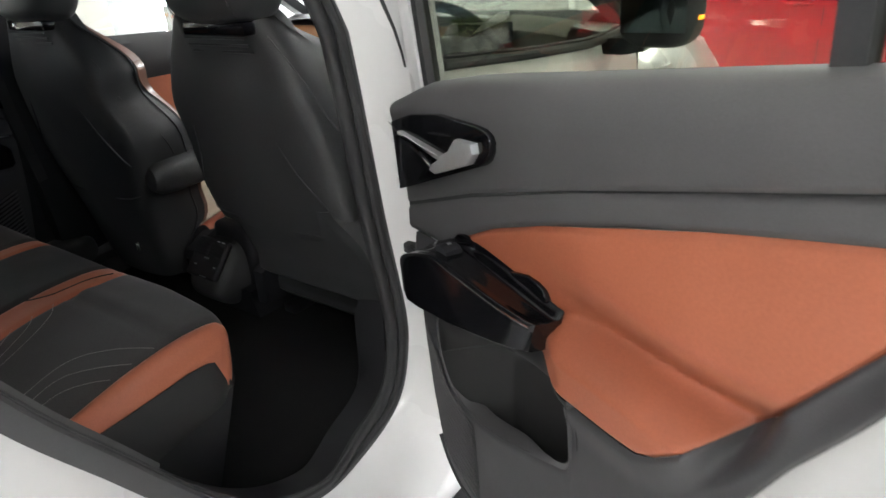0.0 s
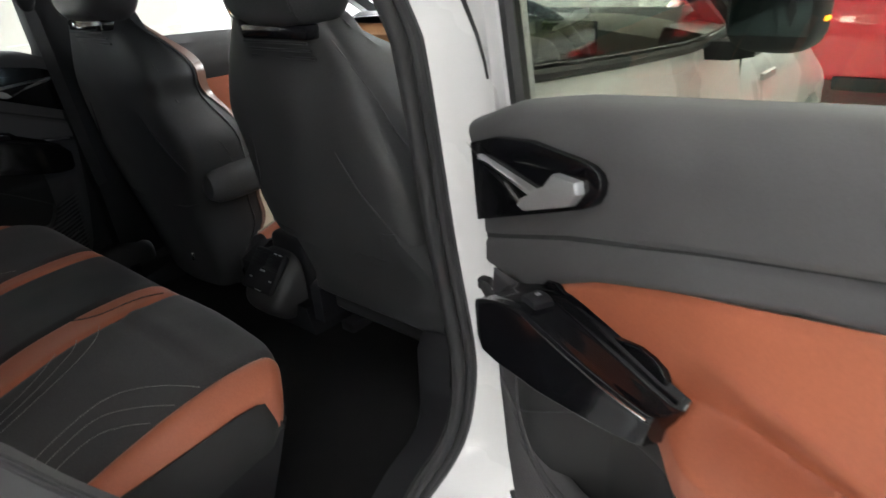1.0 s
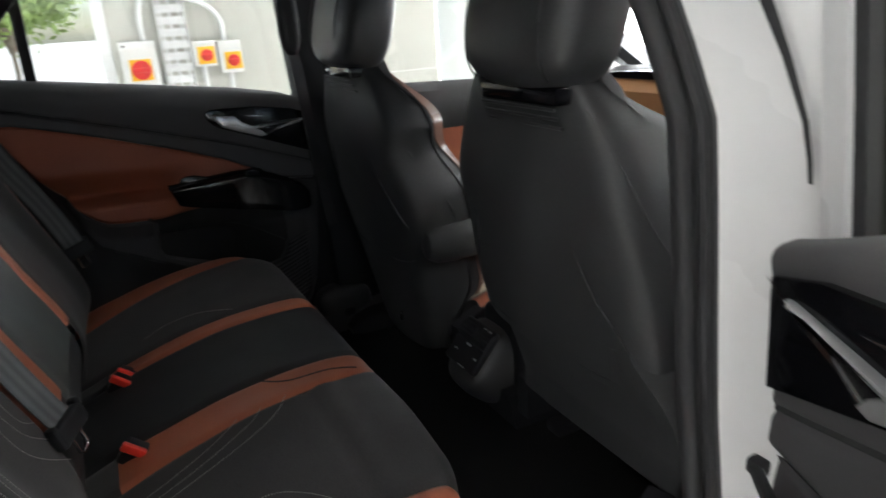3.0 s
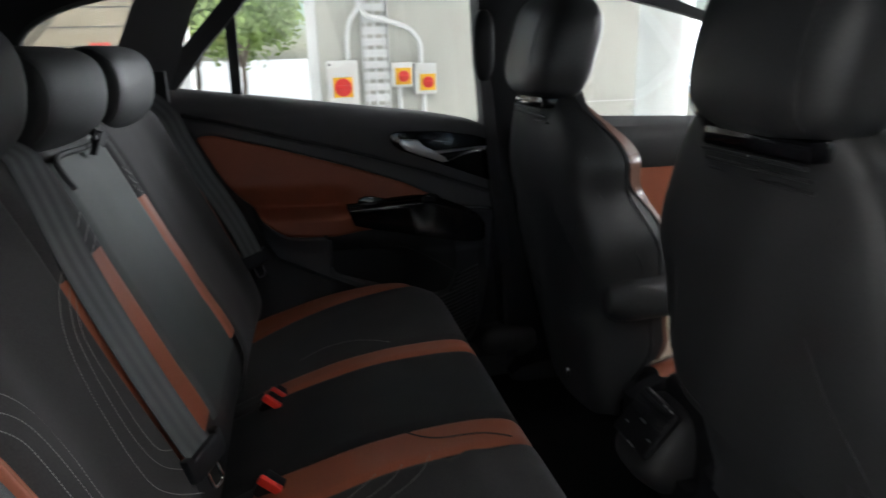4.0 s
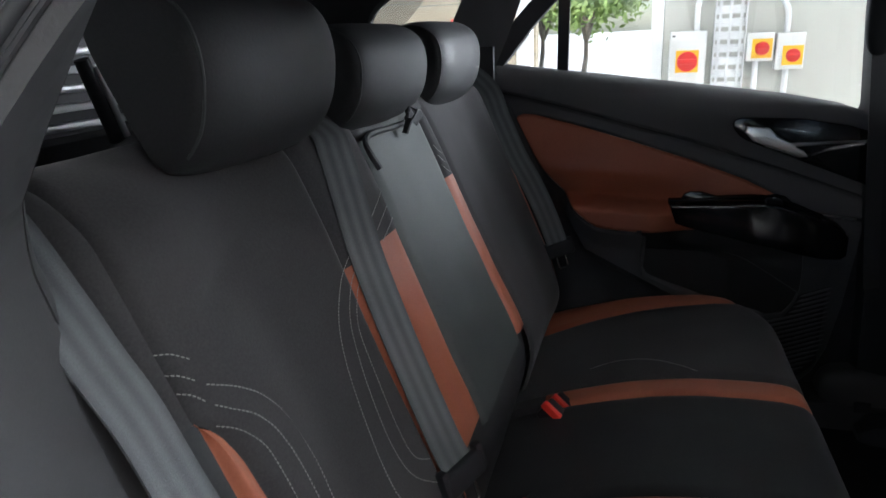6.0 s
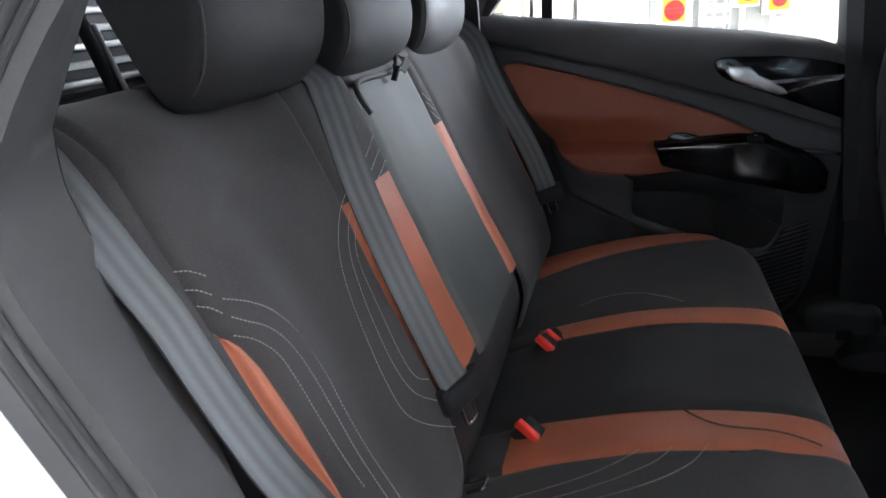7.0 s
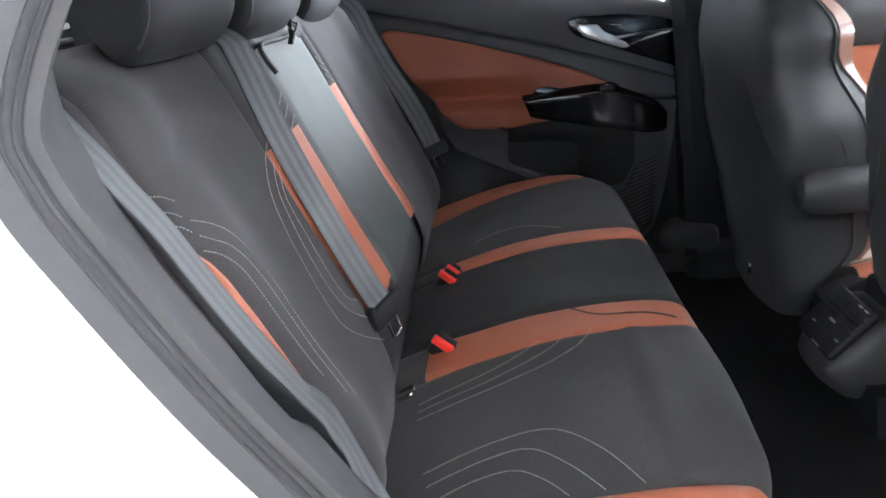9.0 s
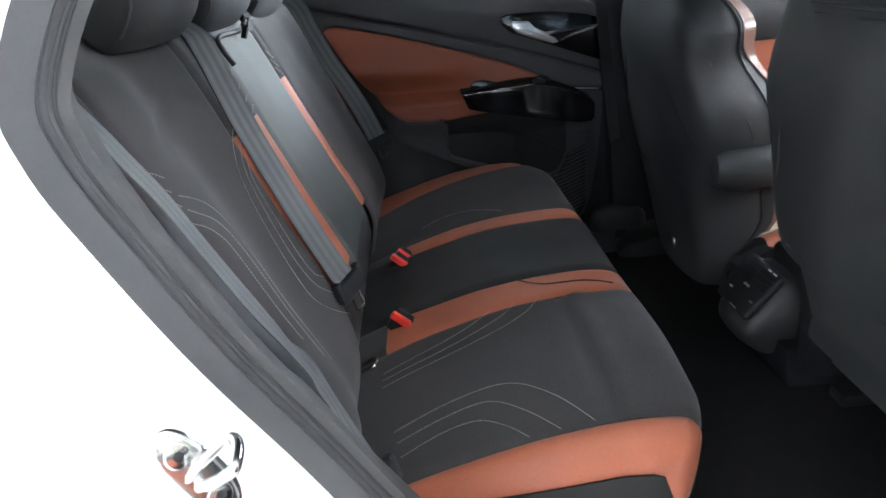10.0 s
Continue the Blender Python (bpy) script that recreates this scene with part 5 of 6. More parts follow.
part("window_frame", loft([[Vector((x + a, -0.885 + lean(z) + b, z)) for a, b in ((-0.024, 0), (0.03, 0), (0.03, 0.03), (-0.024, 0.03))] for x, z in ((0.342, 1.09), (0.332, 1.25), (0.30, 1.48))]), RUBBER, fdoor, "black window frame")
part("window_frame", loft([[Vector((x + a, -0.885 + lean(z) + b, z + c)) for a, b, c in ((-0.02, 0, 0.02), (0.02, 0, -0.02), (0.02, 0.03, -0.02), (-0.02, 0.03, 0.02))] for x, z in ((1.30, 1.07), (1.18, 1.14), (0.98, 1.27), (0.75, 1.39), (0.5, 1.46), (0.3, 1.48))]), RUBBER, fdoor, "black window frame")
g = []
for i in range(15):
    x = 0.345 + 0.88 * i / 14
    lo, hi = beltz(x) - 0.01, ip(x, [0.3, 0.5, 0.75, 0.98, 1.18, 1.30], [1.48, 1.46, 1.39, 1.27, 1.14, 1.08])
    g.append([Vector((x, -0.872 + lean(z), z)) for z in np.linspace(lo, max(hi, lo + 0.005), 6)])
part("pane", slab(g, 0.004), FTINT, fdoor, "tinted window pane")
part("door_gap", block((1.262, -0.905, 0.30), (1.268, -0.86, 1.05), 0), RUBBER, fdoor)

wing = thing("wing_mirror", "black wing mirror with amber indicator", "wing mirror", "wing mirrors", at=(1.02, -0.93, 1.07))
part("arm", loft([[Vector((1.06 + a, y, z + b)) for a, b in ((-0.025, -0.02), (0.03, -0.02), (0.03, 0.02), (-0.025, 0.02))] for y, z in ((-0.87, 1.052), (-0.95, 1.052), (-1.0, 1.062), (-1.01, 1.09))]), PLASTIC, wing)
part("cap", pillow((1.06, -1.030, 1.140), (0.060, 0.098, 0.090), pose(0, 0, 0, 0, 0, -8), 3.4), PLASTIC, wing, "satin black mirror cap")
part("mirror_glass", block((0.996, -1.108, 1.090), (1.002, -0.952, 1.200), 0.003, 2), DIMMED, wing, "mirror glass")
part("indicator", block((1.035, -1.131, 1.116), (1.065, -1.119, 1.126), 0.003), AMBER, wing, "lit amber indicator")

g = []
for x in np.linspace(1.27, 2.62, 40):
    arch = 0.36 + math.sqrt(max(0.40 ** 2 - (x - 2.02) ** 2, 0)) if abs(x - 2.02) < 0.40 else 0.25
    top = 1.052 - 0.105 * ((x - 1.27) / 0.85) ** 1.5
    g.append([Vector((x, front_skin(x, z) + 0.085 * smooth01(top - 0.16, top + 0.03, z) + 0.09 * smooth01(2.3, 2.65, x), z)) for z in np.linspace(arch, top, 18)])
part("wing_panel", slab(g, 0.02), WHITE, car, "white front wing")
top_edge = [r[-1] for r in g]
part("bonnet", loft([[Vector((q.x, q.y + (0.0 - q.y) * 2 * k / 12, q.z + 0.05 * math.sin(math.pi * k / 12) ** 0.6)) for k in range(13)] for q in top_edge], closed=False), WHITE, car, "white bonnet")
part("badge_strip", block((1.42, -0.921, 0.915), (1.53, -0.909, 0.935), 0.003), SILVER, car, "small silver wing badge")
part("front_bumper", block((2.55, -0.78, 0.25), (2.72, 0.78, 0.74), 0.05, 4), WHITE, car, "white front bumper")


def road_wheel(parent, x, y):
    w = part("wheel", disc((x, y, 0.35), (0, 1, 0), 0.35, 0.23, 40, 0.03), TYRE, parent, "black tyre")
    part("rim", disc((x, y - math.copysign(0.10, -y), 0.35), (0, 1, 0), 0.235, 0.06, 32, 0.01), SILVER, w, "alloy rim")


for x in (-0.78, 2.02):
    for y in (-0.79, 0.79):
        road_wheel(car, x, y)

# left side and roof
g = [[Vector((x, 0.86 - 0.9 * lean(z), z)) for z in (0.20, 0.5, 0.8, 1.05)] for x in (-1.75, -0.72)]
part("quarter_panel", slab(g, 0.04), WHITE, car, "white rear quarter panel")
g = [[Vector((x, 0.85 - 0.9 * lean(z), z)) for z in (0.20, 0.5, 0.8, 1.05)] for x in (0.30, 1.28)]
lfd = thing("front_door", "closed front car door with cognac inner trim", "car door", at=(0.8, 0.85, 0.3))
part("shell", slab(g, 0.03), WHITE, lfd, "white painted door skin")
part("upper_trim", slab([[Vector((x, 0.715 - d, z)) for z, d in ((0.955, 0.0), (0.985, 0.015), (1.03, 0.02), (ip(x, [0.26, 1.3], [1.085, 1.045]) - 0.01, 0.012), (ip(x, [0.26, 1.3], [1.10, 1.055]), -0.03))] for x in np.linspace(0.43, 1.28, 20)], -0.02), DTRIM, lfd, "dark grey upper door trim")
part("window_sill", tube([(x, 0.738, ip(x, [0.26, 1.3], [1.10, 1.055]) + 0.003) for x in np.linspace(0.43, 1.28, 12)], 0.006, 8), CREAM, lfd, "pale window sill strip")
part("insert", slab([[Vector((x, 0.722, z)) for z in np.linspace(0.66, 0.945, 8)] for x in np.linspace(0.44, 1.28, 14)], -0.02), ORANGE, lfd, "cognac leather door insert")
part("line", tube([(x, 0.705, 0.952) for x in np.linspace(0.43, 1.28, 6)], 0.006, 6), GLOSS, lfd, "black trim line")
part("lower_trim", slab([[Vector((x, 0.70 - d, z)) for z, d in ((0.34, 0.0), (0.5, 0.02), (0.62, 0.03), (0.655, 0.0))] for x in np.linspace(0.43, 1.28, 12)], -0.02), LTRIM, lfd, "dark grey lower door trim")
part("window_frame", loft([[Vector((x + a, 0.735 - lean(z) * 0.6 + b, z + c)) for a, b, c in ((-0.02, 0, 0.02), (0.02, 0, -0.02), (0.02, 0.03, -0.02), (-0.02, 0.03, 0.02))] for x, z in ((1.32, 1.05), (1.20, 1.17), (1.02, 1.33), (0.80, 1.40), (0.6, 1.445), (0.2, 1.47))]), RUBBER, lfd, "black window frame")
g = [[Vector((x, 0.750 - lean(z) * 0.6, z)) for z in np.linspace(1.05, max(1.06, ip(x, [0.2, 0.6, 0.8, 1.02, 1.2, 1.32], [1.47, 1.445, 1.40, 1.33, 1.17, 1.06])), 6)] for x in np.linspace(0.30, 1.30, 14)]
part("pane", slab(g, 0.004), CLEAR, lfd, "window pane").visible_shadow = False

wing2 = thing("wing_mirror", "black wing mirror beyond the passenger window", "wing mirror", "wing mirrors", at=(1.1, 0.86, 1.0))
part("cap", pillow((1.135, 0.99, 1.105), (0.052, 0.105, 0.072), pose(0, 0, 0, 0, 0, 8), 3.0), GLOSS, wing2, "piano black mirror cap")
part("mirror_glass", block((1.074, 0.905, 1.050), (1.082, 1.07, 1.160), 0.003), MIRROR, wing2, "mirror glass")
part("arm", block((1.10, 0.78, 1.03), (1.16, 0.92, 1.065), 0.01, 2), PLASTIC, wing2)
part("indicator", block((1.10, 1.088, 1.115), (1.14, 1.100, 1.13), 0.003), AMBER, wing2, "lit amber indicator")

bp = [(0.215, 1.07), (0.225, 1.0), (0.265, 0.7), (0.28, 0.36)]
part("pillar_trim", loft([[Vector((x + a, 0.70 + b - lean(z) * 0.65, z)) for a, b in ((-0.012, 0.03), (0.0, -0.01), (0.05, -0.02), (0.14, 0.0), (0.22, 0.03), (0.22, 0.07), (0.0, 0.07))] for x, z in ((0.280, 0.36), (0.262, 0.7), (0.232, 1.0), (0.218, 1.12), (0.196, 1.30), (0.175, 1.48))]), PLASTIC, car, "black centre pillar trim")
fb = thing("seat_belt", "front seat belt hanging on the centre pillar", "seat belt", at=(0.22, 0.66, 1.3))
part("webbing", strip([(0.205, 0.655, 1.30), (0.216, 0.668, 1.2), (0.232, 0.676, 1.05), (0.252, 0.676, 0.85), (0.27, 0.676, 0.7)], [(1, 0.25, 0)] * 5, 0.036), RUBBER, fb)
part("anchor_cover", pillow((0.195, 0.625, 1.31), (0.03, 0.018, 0.09), Matrix(), 2.6), PLASTIC, fb, "black belt guide cover")
# rear side wall with quarter window
cp = []
for z in np.linspace(1.12, 1.50, 14):
    xr = ip(z, [1.12, 1.21, 1.30, 1.42, 1.50], [-0.655, -0.618, -0.572, -0.520, -0.46])
    cp.append([Vector((xr - w, 0.715 - 0.20 * max(0, z - 1.15) - 0.02 * math.sin(math.pi * w / 0.2), z)) for w in np.linspace(0, xr - ip(z, [1.12, 1.21, 1.325, 1.44, 1.5], [-0.80, -0.76, -0.698, -0.637, -0.60]), 5)])
part("pillar_trim", slab(cp, -0.02), TRIM, car, "dark grey rear pillar trim")
part("pillar_trim", slab([[Vector((x, 0.733, z)) for z in (0.33, 0.5, 0.65, 0.82)] for x in (0.02, 0.2, 0.36)], -0.008), PLASTIC, car, "black lower pillar trim")
foot = part("pillar_foot", pillow((0.285, 0.715, 0.400), (0.095, 0.055, 0.085), Matrix(), 3.4, 40, 20), POD, car, "grey pillar foot trim")
part("foot_cap", block((0.268, 0.655, 0.384), (0.305, 0.664, 0.412), 0.003), PLASTIC, foot, "small black cap")
part("sill_trim", slab([[Vector((x, y, z)) for y, z in ((0.64, 0.34), (0.66, 0.40), (0.70, 0.42), (0.80, 0.42))] for x in np.linspace(-0.6, 1.3, 8)], 0.01), DTRIM, car, "dark grey sill trim")
part("wheel_housing", slab([[Vector((x, 0.782, z)) for z in (0.25, 0.5, 0.8, 1.10)] for x in np.linspace(-0.80, -0.10, 6)], -0.01), PLASTIC, car, "black inner side wall")
part("side_bolster_trim", slab([[Vector((x, y, z)) for y, z in ((0.598, 0.42), (0.60, ip(x, [-0.6, -0.38, -0.1], [1.12, 0.72, 0.60]) - 0.02), (0.65, ip(x, [-0.6, -0.38, -0.1], [1.17, 0.765, 0.62])), (0.72, ip(x, [-0.6, -0.38, -0.1], [1.17, 0.765, 0.62])))] for x in np.linspace(-0.62, -0.10, 14)], 0.01), PLASTIC, car, "black trim between bench and door")
g = [[Vector((x, 0.66, z)) for z in (0.3, 0.7, 1.0, 1.27)] for x in np.linspace(-1.6, -0.60, 8)]
part("side_trim", slab(g, -0.02), PLASTIC, car, "black luggage side trim")
g = [[Vector((x, 0.615, z)) for z in np.linspace(ip(x, [-1.6, -0.94, -0.905, -0.885, -0.82, -0.70, -0.6], [1.2, 1.22, 1.30, 1.355, 1.402, 1.435, 1.442]), 1.56, 4)] for x in np.linspace(-1.6, -0.55, 60)]
part("side_trim", slab(g, -0.02), LINER, car, "dark upper side trim")
part("quarter_glass", slab([[Vector((x, 0.68, z)) for z in (1.2, 1.4, 1.55)] for x in (-1.1, -0.85, -0.6)], 0.004), CLEAR, car, "rear quarter glass").visible_shadow = False
part("curved_trim", tube(crom([(-0.93, 0.60, 1.24), (-0.90, 0.60, 1.31), (-0.87, 0.60, 1.367), (-0.80, 0.60, 1.407), (-0.70, 0.60, 1.434), (-0.6, 0.60, 1.442)], 24), 0.007, 8), BAND, car, "grey curved window edge")
g = [[Vector((x, -0.62 + 0.02 * smooth01(1.0, 1.4, z), z)) for z in (0.3, 0.7, 1.0, 1.20)] for x in np.linspace(-1.6, -0.66, 8)]
part("side_trim", slab(g, 0.02), PLASTIC, car, "black luggage side trim")

ROOFZ = [[Vector((x, y, 1.545 - 0.06 * (abs(y) / 0.6) ** 3 - 0.05 * smooth01(0.7, 1.3, x) - 0.06 * smooth01(-0.7, -1.6, x))) for y in np.linspace(-0.60, 0.60, 13)] for x in np.linspace(-1.6, 0.95, 16)]
part("headliner", slab(ROOFZ, 0.02), LINER, car, "dark headliner")
part("roof", slab([[q + Vector((0, q.y * 0.06, 0.075)) for q in r] for r in ROOFZ], 0.02), WHITE, car, "white roof")
for sg in (-1, 1):
    part("front_pillar", loft([[Vector((x + a, sg * (y + b), z)) for a, b in ((-0.03, 0), (0.04, 0), (0.04, 0.05), (-0.03, 0.05))] for x, y, z in ((1.62, 0.70, 1.03), (1.30, 0.66, 1.22), (1.0, 0.60, 1.40), (0.85, 0.57, 1.49))]), PLASTIC, car, "dark front pillar")
part("windscreen", slab([[Vector((x, y, z)) for y in (-0.66, 0, 0.66)] for x, z in ((1.72, 1.05), (1.3, 1.28), (0.92, 1.49))], 0.005), CLEAR, car, "windscreen").visible_shadow = False
part("tailgate", block((-1.72, -0.66, 0.35), (-1.66, 0.66, 1.12), 0.02, 2), PLASTIC, car, "black tailgate lining")
part("rear_glass", slab([[Vector((x, y, z)) for y in (-0.58, 0, 0.58)] for x, z in ((-1.70, 1.10), (-1.52, 1.44))], 0.005), CLEAR, car, "rear window").visible_shadow = False
shelf = thing("luggage_cover", "black roller luggage cover behind the rear seat", "luggage cover", at=(-1.1, 0, 1.05))
part("sheet", slab([[Vector((x, y, z)) for y in np.linspace(-0.6, 0.62, 6)] for x, z in ((-1.55, 1.08), (-1.1, 1.06), (-0.80, 1.07))], 0.008), CARPET, shelf)
part("roller", tube([(-0.80, -0.6, 1.085), (-0.80, 0.62, 1.085)], 0.028, 14), PLASTIC, shelf, "black roller housing")

strut = thing("gas_strut", "slim silver gas strut beside the luggage cover", "gas strut", at=(-0.95, -0.20, 1.18))
part("rod", tube([(-0.947, -0.215, 1.280), (-0.945, -0.185, 1.185)], 0.0045, 10), SILVER, strut)
part("sleeve", tube([(-0.955, -0.228, 1.290), (-0.953, -0.196, 1.180)], 0.010, 10), PLASTIC, strut, "black sleeve")
rack = thing("luggage_grille", "grey slatted luggage grille above a black box behind the rear seat", "luggage grille", at=(-1.0, -0.3, 1.1))
for k in range(5):
    part("slat", block((-1.06, -0.56, 1.192 + 0.026 * k), (-1.045, 0.10, 1.203 + 0.026 * k), 0.003), GREYBOX if k % 2 else SILVER, rack)
part("base", block((-1.06, -0.56, 1.08), (-1.0, 0.10, 1.185), 0.006), PLASTIC, rack, "black roller box")
part("panel", block((-1.075, -0.58, 1.10), (-1.062, 0.12, 1.40), 0.004), TRIM, rack, "dark backing panel")

cf = thing("car_floor", "black carpeted car floor", "car floor", at=(0.2, 0, 0.3))
g = [[Vector((x, y, 0.342 + 0.004 * noise.noise(Vector((x, y, 0)) * 9))) for y in np.linspace(-0.70, 0.72, 30)] for x in np.linspace(-0.5, 1.5, 34)]
part("carpet", slab(g, 0.03), CARPET, cf, "black carpet")
part("seat_riser", slab([[Vector((x, y, z)) for y in np.linspace(-0.575, 0.64, 6)] for x, z in ((-0.11, 0.35), (-0.09, 0.46), (-0.06, 0.56))], 0.01), CARPET, cf, "black carpet riser under the bench")

striker = thing("door_striker", "bright metal door striker with two screws", "door striker", at=(-0.505, -0.858, 0.93))
sa, sn = Vector((0.48, 0, -0.88)).normalized(), Vector((0.65, -0.67, 0.36)).normalized()
sb = sn.cross(sa)
sm = Matrix((sb, sa, sn)).transposed().to_4x4()
sm.translation = (-0.4985, -0.850, 0.9215)
part("plate", pillow(sm @ Vector((0, 0, -0.001)), (0.020, 0.045, 0.006), sm, 2.4, 40, 12), CHROME, striker, "chrome base plate")
for k in (-1, 1):
    sc = part("screw", disc(sm @ Vector((0, k * 0.023, 0.005)), sn, 0.010, 0.004, 24, 0.0015), CHROME, striker, "round screw head")
    part("screw_socket", disc(sm @ Vector((0, k * 0.023, 0.0072)), sn, 0.0042, 0.001, 6), RUBBER, sc)
part("loop", tube([sm @ Vector(q) for q in crom([(-0.008, -0.004, 0.0), (0.006, -0.006, 0.006), (0.026, -0.005, 0.010), (0.033, -0.003, 0.015), (0.029, 0.0, 0.026), (0.016, 0.003, 0.038), (0.010, 0.004, 0.036), (0.0, 0.006, 0.018), (-0.006, 0.006, 0.0)], 44)], 0.0048, 12), CHROME, striker, "chrome striker loop")

# ---------------------------------------------------------------- showroom
floor = tagged(part("floor", block((-9, -9, -0.1), (9, 7, -0.004), 0), TILE, smooth=False), "beige polished floor tiles", "floor", kind="structure")
ground = tagged(part("ground", slab([[Vector((x, y, -0.03)) for y in (-400, -20, 7, 30, 400)] for x in (-400, -20, 20, 400)], -0.05), PAVE, smooth=False), "pale bright paving outdoors", "ground", kind="structure")
H = 3.9
ceil = tagged(part("ceiling", block((-9, -9, H), (9, 7, H + 0.2), 0), CEIL, smooth=False), "white showroom ceiling", "ceiling", kind="structure")
wn_ = tagged(part("wall_north", block((-0.145, 3.30, -0.004), (2.06, 3.52, H), 0.004), WALL, smooth=False), "pale grey-green painted wall", "wall", kind="structure")
ws = tagged(new("window_2"), "assumed glazed showroom front with white frames, unseen", "window", kind="structure")
for x0 in np.linspace(-9, 8.9, 8):
    part("window_frame", block((x0, -7.0, 0.0), (x0 + 0.1, -6.86, H), 0.006), WHITEMETAL, ws, "white window frame")
for z0, z1 in ((0.0, 0.3), (3.55, H)):
    part("window_frame", block((-9, -7.0, z0), (9, -6.88, z1), 0.006), WHITEMETAL, ws, "white window frame")
part("pane", block((-9, -6.95, 0.3), (9, -6.94, 3.55), 0), CLEAR, ws, "clear window pane", smooth=False).visible_shadow = False
we = tagged(new("window_3"), "tall glazed showroom side with white frames", "window", kind="structure")
for y0 in np.linspace(-9, 2.9, 8):
    part("window_frame", block((9.0, y0, 0.0), (9.12, y0 + 0.1, H), 0.006), WHITEMETAL, we, "white window frame")
for z0, z1 in ((0.0, 0.12), (2.5, 2.58), (3.6, H)):
    part("window_frame", block((9.02, -9, z0), (9.10, 3.0, z1), 0.006), WHITEMETAL, we, "white window frame")
part("pane", block((9.055, -9, 0.12), (9.065, 3.0, 3.6), 0), CLEAR, we, "clear window pane", smooth=False).visible_shadow = False
tagged(part("wall_west", block((-9.2, -9, -0.004), (-9, 1.0, H), 0), WALL, smooth=False), "plain pale wall", "wall", kind="structure")
wall_line = tagged(part("trim", block((0.9, 3.294, 0.935), (2.06, 3.300, 0.941), 0), GREYBOX, smooth=False), "thin trim line on the wall", "trim", kind="structure")

win = tagged(new("window_1"), "large glazed opening with white frames", "window", kind="structure")
for x0, x1 in ((-0.215, -0.147), (-1.02, -0.93), (-2.6, -2.52), (-4.2, -4.1)):
    part("window_frame", block((x0, 3.30, 0.0), (x1, 3.42, H), 0.006), WHITEMETAL, win, "white window frame")
part("window_frame", block((-9, 3.32, 0.0), (-0.215, 3.40, 0.10), 0.006), WHITEMETAL, win, "white window frame")
for x0, x1 in ((-0.93, -0.215), (-2.52, -1.02), (-4.1, -2.6), (-9, -4.2)):
    ob = part("pane", block((x0, 3.345, 0.10), (x1, 3.355, H), 0), CLEAR, win, "clear window pane", smooth=False)
    ob.visible_shadow = False


def column(x, y, r):
    c = thing("column", "round pale grey showroom column", "column", "columns", at=(x, y, 0))
    part("shaft", disc((x, y, H / 2), (0, 0, 1), r, H, 48), CONCRETE, c)
    part("base_ring", disc((x, y, 0.05), (0, 0, 1), r + 0.02, 0.1, 48, 0.01), WHITEMETAL, c)


column(3.56, 5.55, 0.28)

# switch boxes, cable tray and conduits on the wall
WY = 3.30


def isolator(x0, x1, z0, z1, px, pz, ps, kr, label):
    b = thing("isolator_switch", label, "switch box", "isolator switches", at=((x0 + x1) / 2, WY, z0))
    box = part("enclosure", block((x0, WY - 0.085, z0), (x1, WY, z1), 0.006, 3), GREYBOX, b, "pale grey enclosure")
    part("lid_seam", block((x0 - 0.001, WY - 0.062, z0 - 0.001), (x1 + 0.001, WY - 0.059, z1 + 0.001), 0), TRIM, box)
    pl = part("plate", block((px - ps, WY - 0.092, pz - ps), (px + ps, WY - 0.083, pz + ps), 0.002), YELLOW, b, "yellow switch plate")
    part("knob", disc((px, WY - 0.10, pz), (0, 1, 0), kr, 0.022, 32, 0.004), SWITCHRED, b, "red rotary knob")
    part("knob_grip", block((px - kr * 0.92, WY - 0.125, pz - kr * 0.25), (px + kr * 0.92, WY - 0.108, pz + kr * 0.25), 0.004), SWITCHRED, b, "red knob grip")
    return b


iso_a = isolator(-0.110, 0.088, 0.880, 1.266, -0.012, 1.100, 0.062, 0.056, "tall grey isolator switch with red knob on yellow")
part("marking", block((-0.098, WY - 0.0865, 1.235), (-0.082, WY - 0.0848, 1.246), 0), RUBBER, iso_a)
isolator(0.300, 0.440, 1.090, 1.243, 0.378, 1.157, 0.052, 0.036, "small grey isolator switch with red knob on yellow")
isolator(0.452, 0.596, 1.040, 1.236, 0.537, 1.115, 0.052, 0.036, "small grey isolator switch with red knob on yellow")
tray2 = thing("cable_tray", "white perforated vertical cable tray on the wall", "cable tray", at=(0.21, WY, 0))
for x0 in (0.128, 0.292):
    part("flange", block((x0, WY - 0.045, 0.0), (x0 + 0.006, WY, H), 0.001), WHITEMETAL, tray2, "white tray flange")
for k in range(54):
    z = 0.02 + 0.07 * k
    part("rung", block((0.134, WY - 0.012, z), (0.292, WY - 0.006, z + 0.046), 0.002), WHITEMETAL, tray2, "white tray web")
part("web", block((0.150, WY - 0.0125, 0.0), (0.166, WY - 0.007, H), 0.001), WHITEMETAL, tray2)
part("web", block((0.204, WY - 0.0125, 0.0), (0.220, WY - 0.007, H), 0.001), WHITEMETAL, tray2)
part("web", block((0.262, WY - 0.0125, 0.0), (0.278, WY - 0.007, H), 0.001), WHITEMETAL, tray2)


def conduit(path, r=0.016):
    c = thing("conduit", "white curved cable conduit on the wall", "conduit", "conduits", at=path[0])
    part("pipe", tube(crom(path, 40), r, 10), WHITEMETAL, c)


